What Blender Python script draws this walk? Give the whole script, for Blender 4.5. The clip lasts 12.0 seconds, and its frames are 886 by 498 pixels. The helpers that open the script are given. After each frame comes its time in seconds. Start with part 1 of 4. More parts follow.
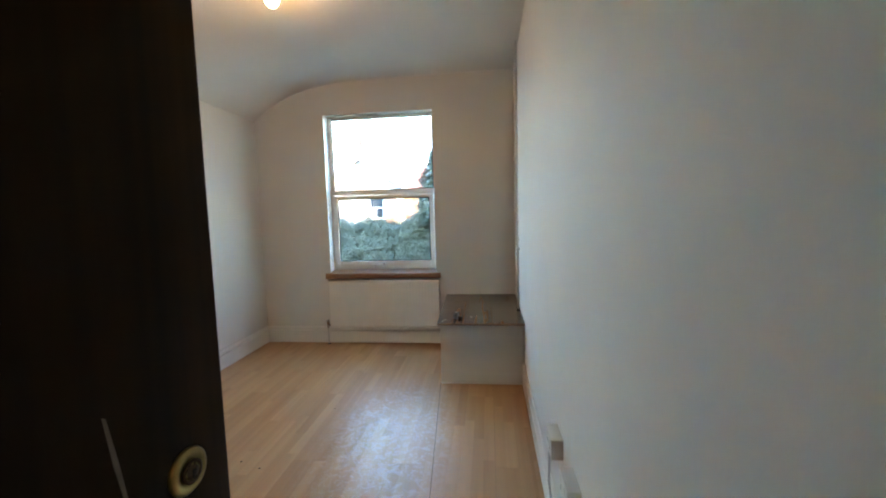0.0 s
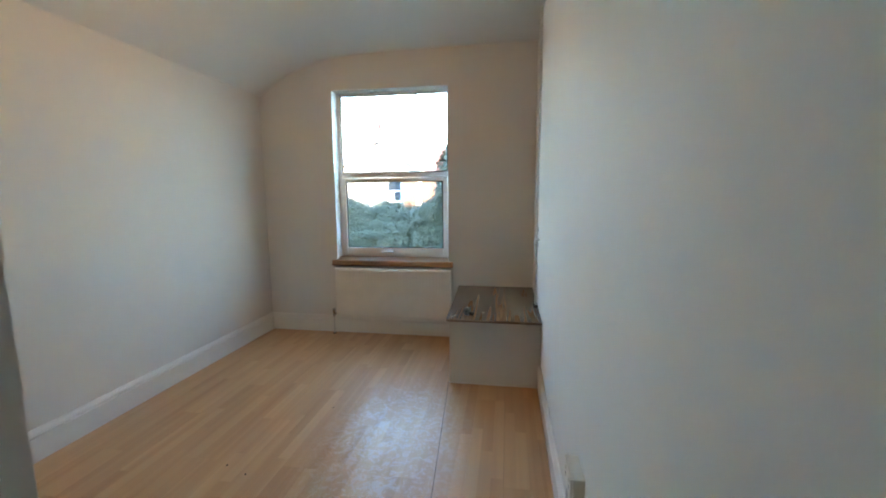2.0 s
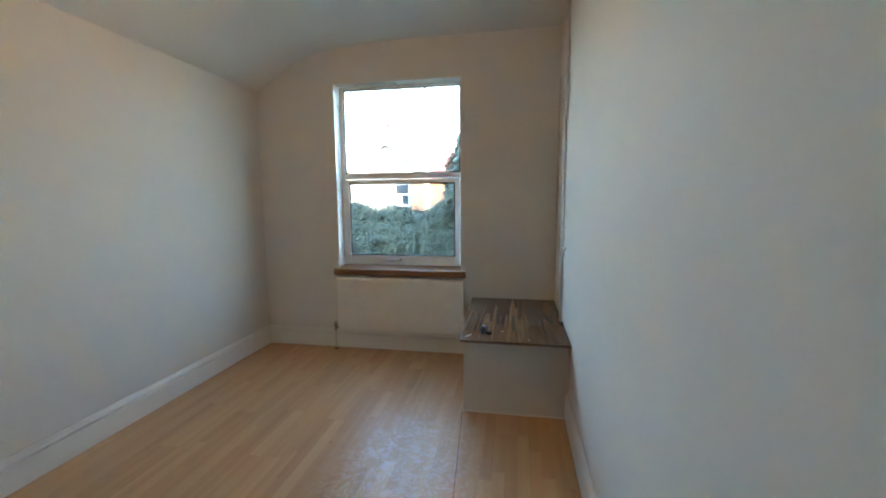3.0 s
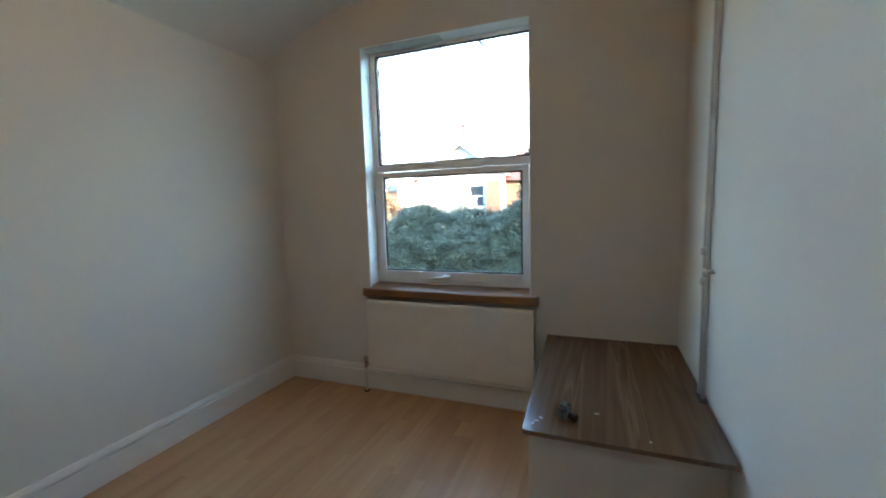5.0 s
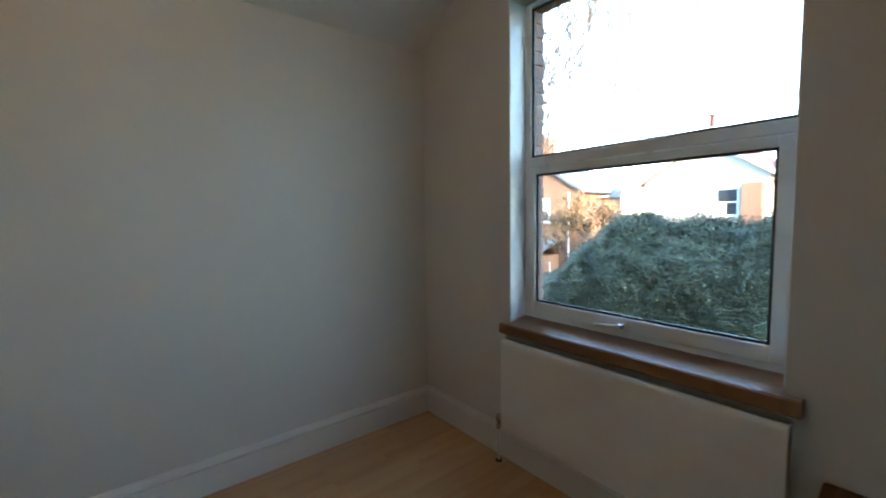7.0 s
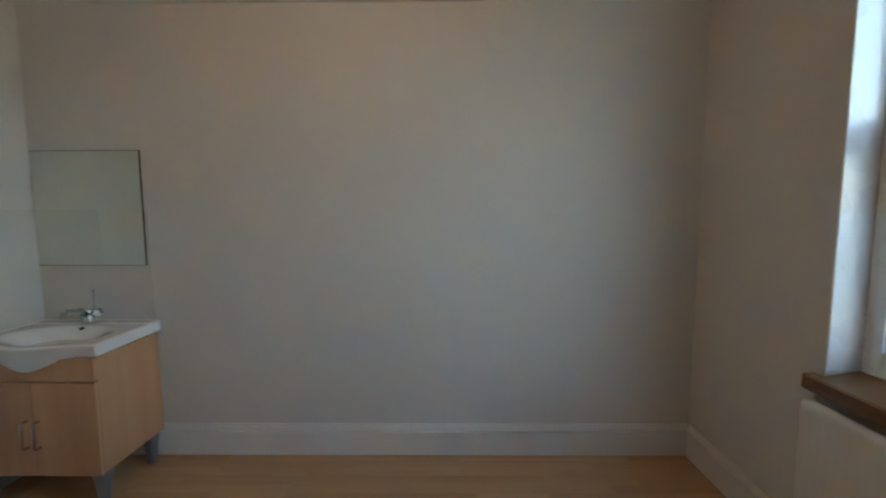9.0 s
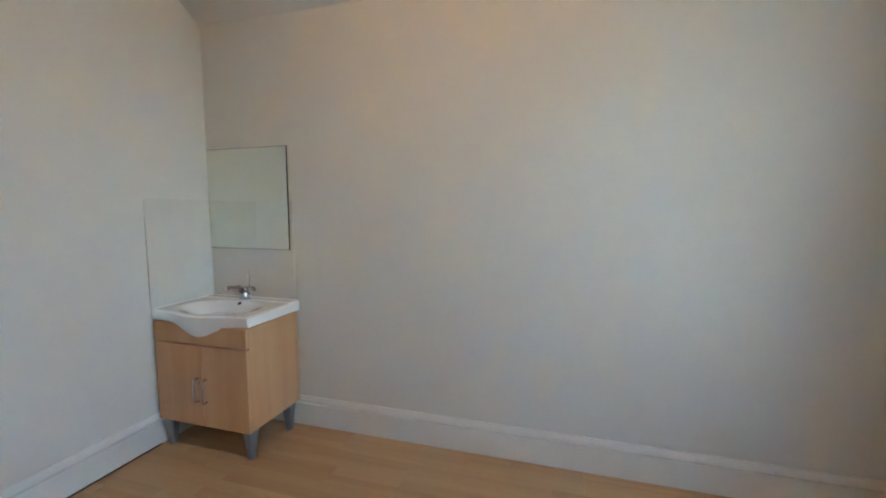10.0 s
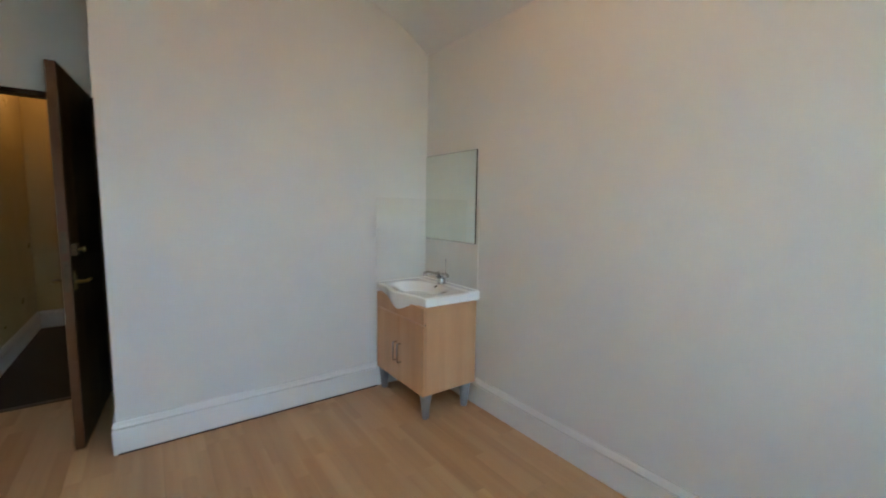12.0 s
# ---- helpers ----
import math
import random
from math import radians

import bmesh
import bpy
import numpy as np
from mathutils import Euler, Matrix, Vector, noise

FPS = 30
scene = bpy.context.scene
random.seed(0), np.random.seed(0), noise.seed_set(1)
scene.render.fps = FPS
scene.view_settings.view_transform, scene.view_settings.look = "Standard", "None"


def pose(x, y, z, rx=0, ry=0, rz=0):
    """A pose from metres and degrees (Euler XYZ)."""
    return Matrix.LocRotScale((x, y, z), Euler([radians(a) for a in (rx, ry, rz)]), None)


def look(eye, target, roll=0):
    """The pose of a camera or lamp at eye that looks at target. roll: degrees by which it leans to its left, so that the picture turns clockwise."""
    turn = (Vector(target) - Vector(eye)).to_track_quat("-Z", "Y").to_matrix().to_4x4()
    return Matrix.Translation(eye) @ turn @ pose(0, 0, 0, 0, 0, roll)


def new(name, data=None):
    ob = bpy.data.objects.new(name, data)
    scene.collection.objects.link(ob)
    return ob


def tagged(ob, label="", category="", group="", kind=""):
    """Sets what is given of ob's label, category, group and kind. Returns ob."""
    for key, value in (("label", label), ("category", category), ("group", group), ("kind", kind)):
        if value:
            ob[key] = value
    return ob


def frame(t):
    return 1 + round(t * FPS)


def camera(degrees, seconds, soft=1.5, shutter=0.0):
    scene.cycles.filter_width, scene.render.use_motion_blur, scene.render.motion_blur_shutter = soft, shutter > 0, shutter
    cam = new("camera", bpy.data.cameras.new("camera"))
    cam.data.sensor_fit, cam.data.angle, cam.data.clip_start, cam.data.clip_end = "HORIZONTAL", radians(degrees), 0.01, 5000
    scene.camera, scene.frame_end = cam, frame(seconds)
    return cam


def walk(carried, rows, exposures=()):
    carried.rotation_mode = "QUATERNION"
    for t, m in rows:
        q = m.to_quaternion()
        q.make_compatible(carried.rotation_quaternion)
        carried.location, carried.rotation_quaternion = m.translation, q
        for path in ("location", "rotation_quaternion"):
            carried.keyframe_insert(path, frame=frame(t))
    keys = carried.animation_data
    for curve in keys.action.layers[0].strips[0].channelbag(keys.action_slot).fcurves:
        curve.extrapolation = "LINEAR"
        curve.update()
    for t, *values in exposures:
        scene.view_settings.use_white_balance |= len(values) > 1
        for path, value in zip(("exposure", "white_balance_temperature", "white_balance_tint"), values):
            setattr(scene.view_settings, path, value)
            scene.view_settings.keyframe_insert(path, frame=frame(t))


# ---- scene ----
cam = camera(94.9, 12.0, soft=1.9, shutter=0.3)
PATH = [
    (0, (2.503, -4.257, 1.403), (2.278, -2.278, 1.225), -1.6),
    (0.3, (2.512, -4.235, 1.406), (2.296, -2.266, 1.134), -0.8),
    (0.5, (2.5, -4.208, 1.382), (2.281, -2.255, 1.011), -0.8),
    (0.7, (2.498, -4.195, 1.359), (2.284, -2.262, 0.895), -0.4),
    (1, (2.482, -4.180, 1.348), (2.287, -2.248, 0.867), -0.3),
    (1.2, (2.486, -4.157, 1.366), (2.283, -2.199, 1.015), -0.6),
    (1.5, (2.505, -4.100, 1.399), (2.23, -2.140, 1.112), -1.5),
    (2, (2.519, -3.971, 1.413), (2.207, -2.012, 1.16), -0.4),
    (2.5, (2.441, -3.789, 1.398), (2.11, -1.834, 1.14), 0.2),
    (2.7, (2.435, -3.726, 1.41), (2.106, -1.769, 1.166), -0.1),
    (4.3, (2.315, -2.953, 1.399), (1.839, -1.023, 1.18), -1.5),
    (4.5, (2.311, -2.85, 1.389), (1.819, -0.923, 1.182), -1.6),
    (5, (2.346, -2.565, 1.369), (1.628, -0.711, 1.152), -1.6),
    (5.5, (2.356, -2.339, 1.355), (1.398, -0.593, 1.17), -0.5),
    (6, (2.289, -2.088, 1.346), (1.208, -0.413, 1.182), 0.2),
    (6.5, (2.283, -1.851, 1.349), (0.986, -0.339, 1.175), -1.5),
    (6.7, (2.274, -1.756, 1.356), (0.857, -0.355, 1.183), -1.3),
    (8.3, (2.168, -1.396, 1.369), (0.239, -0.885, 1.235), 0.0),
    (8.6, (2.171, -1.361, 1.389), (0.193, -1.12, 1.212), 0.2),
    (9, (2.191, -1.35, 1.371), (0.199, -1.37, 1.186), -0.2),
    (9.5, (2.201, -1.385, 1.345), (0.242, -1.744, 1.158), -0.5),
    (10, (2.075, -1.406, 1.315), (0.168, -1.977, 1.129), -0.1),
    (10.5, (1.894, -1.419, 1.342), (0.094, -2.275, 1.182), -0.8),
    (11, (1.736, -1.312, 1.349), (0.137, -2.501, 1.184), -0.1),
    (11.5, (1.697, -1.117, 1.368), (0.314, -2.55, 1.189), -0.1),
    (12, (1.747, -0.95, 1.325), (0.579, -2.56, 1.119), 0.9),
]
walk(cam, [(t, look(eye, target, roll)) for t, eye, target, roll in PATH],
     exposures=[(0.0, 6.06, 6900, 7), (2.5, 5.86, 6800, 6), (4.5, 5.29, 6750, 6), (5.5, 5.24, 6650, 5), (6.7, 4.83, 6650, 5),
                (8.3, 5.04, 7000, 7), (8.6, 4.99, 7050, 8), (9.0, 5.12, 7100, 10), (9.5, 5.82, 7100, 11), (10.2, 5.97, 7050, 11), (12.0, 6.02, 7100, 11)])

# ---------------------------------------------------------------- light
SUN_EL, SUN_AZ = 11.7, 118.0
world = bpy.data.worlds.new("sky")
scene.world = world
world.use_nodes = True
wn = world.node_tree.nodes
sky = wn.new("ShaderNodeTexSky")
sky.sky_type = "NISHITA"
sky.sun_disc = False
sky.sun_elevation = radians(SUN_EL)
sky.sun_rotation = radians(SUN_AZ)
sky.dust_density = 0.8
sky.ozone_density = 2.6
wn["Background"].inputs[1].default_value = 0.15
world.node_tree.links.new(sky.outputs[0], wn["Background"].inputs[0])

sun = new("sun", bpy.data.lights.new("sun", "SUN"))
sun.data.energy, sun.data.angle, sun.data.color = 0.6, radians(0.5), (1.0, 0.82, 0.60)
sa = radians(SUN_AZ)
sun_dir = Vector((math.sin(sa) * math.cos(radians(SUN_EL)), math.cos(sa) * math.cos(radians(SUN_EL)), math.sin(radians(SUN_EL))))
sun.matrix_world = look(sun_dir * 60, (0, 0, 0))

# ---------------------------------------------------------------- materials


def shader(name):
    m = bpy.data.materials.new(name)
    m.use_nodes = True
    nt = m.node_tree
    return m, nt, nt.nodes["Principled BSDF"]


def node(nt, kind, **values):
    n = nt.nodes.new(kind)
    for key, value in values.items():
        n.inputs[key.replace("_", " ")].default_value = value
    return n


def ramp(nt, fac, stops):
    r = nt.nodes.new("ShaderNodeValToRGB")
    while len(r.color_ramp.elements) < len(stops):
        r.color_ramp.elements.new(0.5)
    for e, (p, c) in zip(r.color_ramp.elements, stops):
        e.position, e.color = p, (*c, 1.0) if len(c) == 3 else c
    nt.links.new(fac, r.inputs[0])
    return r.outputs[0]


def coords(nt, scale=(1, 1, 1), rot=(0, 0, 0), space="Object"):
    tc = nt.nodes.new("ShaderNodeTexCoord")
    mp = nt.nodes.new("ShaderNodeMapping")
    mp.inputs["Scale"].default_value = scale
    mp.inputs["Rotation"].default_value = rot
    nt.links.new(tc.outputs[space], mp.inputs[0])
    return mp.outputs[0]


def noise_at(nt, vec, scale, detail=4.0, rough=0.55, distort=0.0):
    n = node(nt, "ShaderNodeTexNoise", Scale=scale, Detail=detail, Roughness=rough, Distortion=distort)
    nt.links.new(vec, n.inputs["Vector"])
    return n.outputs["Fac"]


def bump(nt, bsdf, height, strength, distance=0.002):
    b = node(nt, "ShaderNodeBump", Strength=strength, Distance=distance)
    nt.links.new(height, b.inputs["Height"])
    nt.links.new(b.outputs[0], bsdf.inputs["Normal"])


def rough_vary(nt, bsdf, fac, rough, amp):
    """Roughness that drifts softly about its mean."""
    m = nt.nodes.new("ShaderNodeMath")
    m.operation = "MULTIPLY_ADD"
    nt.links.new(fac, m.inputs[0])
    m.inputs[1].default_value = amp
    m.inputs[2].default_value = rough - amp * 0.5
    nt.links.new(m.outputs[0], bsdf.inputs["Roughness"])


def mixc(nt, fac, a, b):
    m = nt.nodes.new("ShaderNodeMix")
    m.data_type = "RGBA"
    if hasattr(fac, "links"):
        nt.links.new(fac, m.inputs[0])
    else:
        m.inputs[0].default_value = fac
    for s, v in ((6, a), (7, b)):
        if hasattr(v, "links"):
            nt.links.new(v, m.inputs[s])
        else:
            m.inputs[s].default_value = (*v, 1.0)
    return m.outputs[2]


def plain(name, col, rough=0.5, metal=0.0, vary=0.12, scale=6.0, grain=220.0, relief=0.15, coat=0.0):
    """A surface with stains and grain at two scales."""
    m, nt, b = shader(name)
    v = coords(nt)
    big = noise_at(nt, v, scale, 5.0)
    lo = tuple(c * (1 - vary) for c in col)
    hi = tuple(min(1.0, c * (1 + vary * 0.5)) for c in col)
    nt.links.new(ramp(nt, big, [(0.3, lo), (0.7, hi)]), b.inputs["Base Color"])
    rough_vary(nt, b, noise_at(nt, v, scale, 2.0), rough, rough * 0.3)
    b.inputs["Metallic"].default_value = metal
    b.inputs["Coat Weight"].default_value = coat
    if relief:
        bump(nt, b, noise_at(nt, v, grain, 3.0), relief, 0.001)
    return m


def wall_paint(name, col, rough=0.55, stipple=160.0, relief=0.25, depth=0.0012):
    """Emulsion on old plaster: roller stipple, soft undulation, faint scuffs."""
    m, nt, b = shader(name)
    v = coords(nt)
    lo = tuple(c * 0.955 for c in col)
    stain = noise_at(nt, v, 1.3, 5.0, 0.6)
    scuff = noise_at(nt, coords(nt, (9, 9, 2.2)), 1.0, 6.0, 0.7, 0.4)
    c1 = ramp(nt, stain, [(0.32, lo), (0.68, col)])
    c2 = ramp(nt, scuff, [(0.62, (0, 0, 0)), (0.8, (0.35,) * 3)])
    nt.links.new(mixc(nt, c2, c1, tuple(c * 0.93 for c in col)), b.inputs["Base Color"])
    nt.links.new(ramp(nt, noise_at(nt, v, 2.5), [(0.3, (rough - 0.06,) * 3), (0.7, (rough + 0.08,) * 3)]), b.inputs["Roughness"])
    add = nt.nodes.new("ShaderNodeMath")
    add.operation = "MULTIPLY_ADD"
    nt.links.new(noise_at(nt, v, 2.0, 2.0), add.inputs[0])
    add.inputs[1].default_value = 9.0
    nt.links.new(noise_at(nt, v, stipple, 3.0), add.inputs[2])
    bump(nt, b, add.outputs[0], relief, depth)
    return m


def wood(name, stops, along="Y", rough=0.35, streak=26.0, length=1.6, island=0.25, smear=False, coat=0.0, pores=0.2, spec=0.5, grain=1.2, strips=0.0, warp=0.25):
    """Printed or sawn wood: long streaks, fine pores, tone by piece."""
    m, nt, b = shader(name)
    sc = {"X": (length, streak, streak), "Y": (streak, length, streak), "Z": (streak, streak, length)}[along]
    v0 = coords(nt, sc, space="Object")
    oi = nt.nodes.new("ShaderNodeObjectInfo")
    geo = nt.nodes.new("ShaderNodeNewGeometry")
    addr = nt.nodes.new("ShaderNodeMath")
    nt.links.new(oi.outputs["Random"], addr.inputs[0])
    nt.links.new(geo.outputs["Random Per Island"], addr.inputs[1])
    comb = nt.nodes.new("ShaderNodeCombineXYZ")
    mul = nt.nodes.new("ShaderNodeMath")
    mul.operation = "MULTIPLY"
    mul.inputs[1].default_value = 61.0
    nt.links.new(addr.outputs[0], mul.inputs[0])
    for i in range(3):
        nt.links.new(mul.outputs[0], comb.inputs[i])
    vadd = nt.nodes.new("ShaderNodeVectorMath")
    nt.links.new(v0, vadd.inputs[0])
    nt.links.new(comb.outputs[0], vadd.inputs[1])
    v = vadd.outputs[0]
    f1 = noise_at(nt, v, 0.35, 3.0, 0.5, warp)
    c = ramp(nt, f1, stops)
    fine = noise_at(nt, v, grain, 2.0, 0.5)
    c = mixc(nt, ramp(nt, fine, [(0.45, (0, 0, 0)), (0.75, (pores,) * 3)]), c, tuple(s * 0.6 for s in stops[0][1]))
    tone = ramp(nt, oi.outputs["Random"], [(0.0, (1 - island,) * 3), (1.0, (1.0,) * 3)])
    mx = nt.nodes.new("ShaderNodeMix")
    mx.data_type, mx.blend_type = "RGBA", "MULTIPLY"
    mx.inputs[0].default_value = 1.0
    nt.links.new(c, mx.inputs[6])
    nt.links.new(tone, mx.inputs[7])
    my = nt.nodes.new("ShaderNodeMix")
    my.data_type, my.blend_type = "RGBA", "MULTIPLY"
    my.inputs[0].default_value = 1.0
    nt.links.new(mx.outputs[2], my.inputs[6])
    nt.links.new(ramp(nt, geo.outputs["Random Per Island"], [(0.0, (1 - strips, 1 - strips * 1.15, 1 - strips * 1.3)), (1.0, (1.0,) * 3)]), my.inputs[7])
    nt.links.new(my.outputs[2], b.inputs["Base Color"])
    wv = coords(nt)
    if smear:
        # dried polish smears on a worn floor stretch, window sheen paled into their colour
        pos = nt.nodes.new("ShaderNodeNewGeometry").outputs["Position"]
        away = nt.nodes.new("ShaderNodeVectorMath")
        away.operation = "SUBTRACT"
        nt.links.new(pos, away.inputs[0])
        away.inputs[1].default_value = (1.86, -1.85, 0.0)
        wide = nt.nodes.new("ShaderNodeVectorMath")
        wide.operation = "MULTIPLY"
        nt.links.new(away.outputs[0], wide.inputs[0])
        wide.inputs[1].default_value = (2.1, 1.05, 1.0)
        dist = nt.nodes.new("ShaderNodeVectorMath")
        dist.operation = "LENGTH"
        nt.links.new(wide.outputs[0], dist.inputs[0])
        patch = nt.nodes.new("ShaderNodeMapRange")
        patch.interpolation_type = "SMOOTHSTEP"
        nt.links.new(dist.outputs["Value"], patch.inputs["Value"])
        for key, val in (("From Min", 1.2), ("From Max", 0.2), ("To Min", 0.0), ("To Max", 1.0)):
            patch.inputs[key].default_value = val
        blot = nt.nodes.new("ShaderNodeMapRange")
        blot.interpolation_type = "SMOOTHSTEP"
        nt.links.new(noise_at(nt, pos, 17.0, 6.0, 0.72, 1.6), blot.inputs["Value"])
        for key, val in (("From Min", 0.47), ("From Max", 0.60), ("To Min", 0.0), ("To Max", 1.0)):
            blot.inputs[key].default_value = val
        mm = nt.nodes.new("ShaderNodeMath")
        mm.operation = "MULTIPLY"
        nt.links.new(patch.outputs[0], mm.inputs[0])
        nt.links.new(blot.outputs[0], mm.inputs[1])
        rough_vary(nt, b, mm.outputs[0], rough - 0.09, -0.18)
        # whitened base colour: residue plus painted sheen of the reflected window
        film_sheen_amt = nt.nodes.new("ShaderNodeMath")
        film_sheen_amt.operation = "MULTIPLY"
        nt.links.new(mm.outputs[0], film_sheen_amt.inputs[0])
        film_sheen_amt.inputs[1].default_value = 0.3
        nt.links.new(mixc(nt, film_sheen_amt.outputs[0], my.outputs[2], (0.72, 0.71, 0.68)), b.inputs["Base Color"])
    else:
        rough_vary(nt, b, noise_at(nt, wv, 4.0, 2.0), rough, rough * 0.3)
    b.inputs["Coat Weight"].default_value = coat
    b.inputs["Coat Roughness"].default_value = 0.3
    b.inputs["Specular IOR Level"].default_value = spec
    bump(nt, b, fine, 0.12, 0.0008)
    return m


def glass_mat(name):
    m, nt, b = shader(name)
    b.inputs["Base Color"].default_value = (0.97, 0.99, 0.98, 1)
    b.inputs["Roughness"].default_value = 0.0
    b.inputs["Transmission Weight"].default_value = 1.0
    b.inputs["IOR"].default_value = 1.45
    return m


def brick_mat(name, col, scale=1.0):
    """Brickwork for walls too far off to pick single bricks apart."""
    m, nt, b = shader(name)
    v = coords(nt, (1, 1, 1))
    sep = nt.nodes.new("ShaderNodeSeparateXYZ")
    nt.links.new(v, sep.inputs[0])
    add = nt.nodes.new("ShaderNodeMath")
    nt.links.new(sep.outputs[0], add.inputs[0])
    nt.links.new(sep.outputs[1], add.inputs[1])
    comb = nt.nodes.new("ShaderNodeCombineXYZ")
    nt.links.new(add.outputs[0], comb.inputs[0])
    nt.links.new(sep.outputs[2], comb.inputs[1])
    br = node(nt, "ShaderNodeTexBrick", Scale=scale, Mortar_Size=0.01, Brick_Width=0.225, Row_Height=0.075)
    br.inputs["Color1"].default_value = (*col, 1)
    br.inputs["Color2"].default_value = (*(c * 0.65 for c in col), 1)
    br.inputs["Mortar"].default_value = (0.30, 0.24, 0.18, 1)
    nt.links.new(comb.outputs[0], br.inputs["Vector"])
    n = noise_at(nt, v, 0.8, 5.0)
    nt.links.new(mixc(nt, ramp(nt, n, [(0.35, (0, 0, 0)), (0.75, (0.5,) * 3)]), br.outputs[0], tuple(c * 0.5 for c in col)), b.inputs["Base Color"])
    b.inputs["Roughness"].default_value = 0.9
    bump(nt, b, br.outputs["Fac"], -0.4, 0.01)
    return m


def leaf_mat(name, a, c, d):
    m, nt, b = shader(name)
    geo = nt.nodes.new("ShaderNodeNewGeometry")
    col = ramp(nt, geo.outputs["Random Per Island"], [(0.0, a), (0.5, c), (1.0, d)])
    nt.links.new(col, b.inputs["Base Color"])
    b.inputs["Roughness"].default_value = 0.38
    b.inputs["Specular IOR Level"].default_value = 0.45
    return m


WALL = wall_paint("cream_emulsion", (0.67, 0.65, 0.612), 0.78)
CEIL = wall_paint("ceiling_emulsion", (0.72, 0.71, 0.685), 0.75)
HALLWALL = wall_paint("hall_woodchip_paint", (0.44, 0.34, 0.15), 0.32, 70.0, 0.5, 0.002)
GLOSS = plain("white_gloss_paint", (0.74, 0.725, 0.69), 0.32, vary=0.03, scale=2.0, relief=0.0)
UPVC = plain("white_upvc", (0.79, 0.80, 0.81), 0.28, vary=0.03, relief=0.02)
GASKET = plain("black_rubber_gasket", (0.015, 0.015, 0.016), 0.6, vary=0.2)
GLASS = glass_mat("clear_glass")
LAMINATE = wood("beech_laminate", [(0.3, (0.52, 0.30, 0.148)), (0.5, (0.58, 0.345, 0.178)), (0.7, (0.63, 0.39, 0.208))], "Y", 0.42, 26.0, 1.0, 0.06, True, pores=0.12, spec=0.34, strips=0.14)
SILLWOOD = wood("varnished_brown_timber", [(0.3, (0.15, 0.062, 0.018)), (0.5, (0.235, 0.105, 0.033)), (0.7, (0.30, 0.145, 0.05))], "X", 0.34, 30.0, 2.0, 0.0, coat=0.5, spec=0.4)
BOARD = wood("walnut_effect_worktop", [(0.36, (0.10, 0.05, 0.025)), (0.43, (0.165, 0.09, 0.047)), (0.475, (0.125, 0.066, 0.034)), (0.50, (0.175, 0.10, 0.055)), (0.508, (0.23, 0.14, 0.075)), (0.516, (0.14, 0.075, 0.04)), (0.57, (0.21, 0.13, 0.075)), (0.64, (0.12, 0.062, 0.03))], "Y", 0.24, 17.0, 0.55, 0.0, pores=0.25, warp=0.35, spec=0.5, grain=5.0)
BOARDEDGE = wood("walnut_edge_strip", [(0.3, (0.10, 0.06, 0.035)), (0.7, (0.26, 0.17, 0.10))], "X", 0.4, 20.0, 2.0, 0.0)
DOORWOOD = wood("dark_stained_door", [(0.3, (0.011, 0.0054, 0.0012)), (0.5, (0.023, 0.011, 0.002)), (0.7, (0.039, 0.018, 0.0035))], "Z", 0.45, 50.0, 1.0, 0.0, spec=0.13)
BEECH = wood("beech_cabinet_veneer", [(0.3, (0.56, 0.29, 0.14)), (0.5, (0.61, 0.325, 0.162)), (0.7, (0.65, 0.36, 0.185))], "Z", 0.38, 30.0, 2.0, 0.04, pores=0.08)
CERAMIC = plain("white_glazed_ceramic", (0.85, 0.85, 0.83), 0.08, vary=0.02, relief=0.0, coat=0.5)
CHROME = plain("chrome", (0.55, 0.55, 0.56), 0.14, 1.0, vary=0.08, relief=0.0)
BRASS = plain("worn_brass", (0.44, 0.35, 0.15), 0.36, 1.0, vary=0.25, scale=40, relief=0.1)
GREYLEG = plain("grey_silver_plastic", (0.23, 0.24, 0.25), 0.35, 0.3, vary=0.1)
RADPAINT = plain("radiator_enamel", (0.76, 0.74, 0.695), 0.3, vary=0.05, relief=0.05)
PIPEPAINT = plain("painted_pipe", (0.56, 0.55, 0.53), 0.35, vary=0.05, scale=3, relief=0.0)
SOCKET = plain("ivory_plastic", (0.66, 0.62, 0.54), 0.35, vary=0.06, relief=0.03)
DULLMETAL = plain("tarnished_steel", (0.10, 0.07, 0.045), 0.45, 0.8, vary=0.3, scale=60)
DARK = plain("dark_gap", (0.02, 0.018, 0.015), 0.8, vary=0.2)
CARPET = plain("dark_brown_carpet", (0.035, 0.028, 0.022), 0.95, vary=0.35, scale=25, grain=500, relief=0.9)
SPLASH = plain("glossy_splash_panel", (0.66, 0.64, 0.595), 0.2, vary=0.03, relief=0.03)
SCRATCH = plain("bare_scratched_wood", (0.22, 0.18, 0.14), 0.8, vary=0.3, scale=50)
FITTING = plain("blue_grey_moulded_fitting", (0.11, 0.14, 0.17), 0.28, 0.2, vary=0.2, scale=40)
DOOREDGE = wood("red_brown_lipping", [(0.3, (0.07, 0.027, 0.010)), (0.5, (0.11, 0.044, 0.016)), (0.7, (0.15, 0.062, 0.022))], "Z", 0.4, 40.0, 1.0, 0.0, spec=0.3)
LABELMAT = plain("torn_paper_label", (0.55, 0.52, 0.48), 0.6, vary=0.2, scale=60)
CABLE = plain("grey_cable_sheath", (0.45, 0.44, 0.42), 0.5, vary=0.1)
PLASTER = plain("grey_render_patch", (0.45, 0.43, 0.40), 0.85, vary=0.15, scale=20)
MIRROR, mnt, mb = shader("mirror_silver")
mb.inputs["Base Color"].default_value = (0.74, 0.775, 0.71, 1)
mb.inputs["Metallic"].default_value = 1.0
mb.inputs["Roughness"].default_value = 0.015
BULB, bnt, bb = shader("warm_bulb")
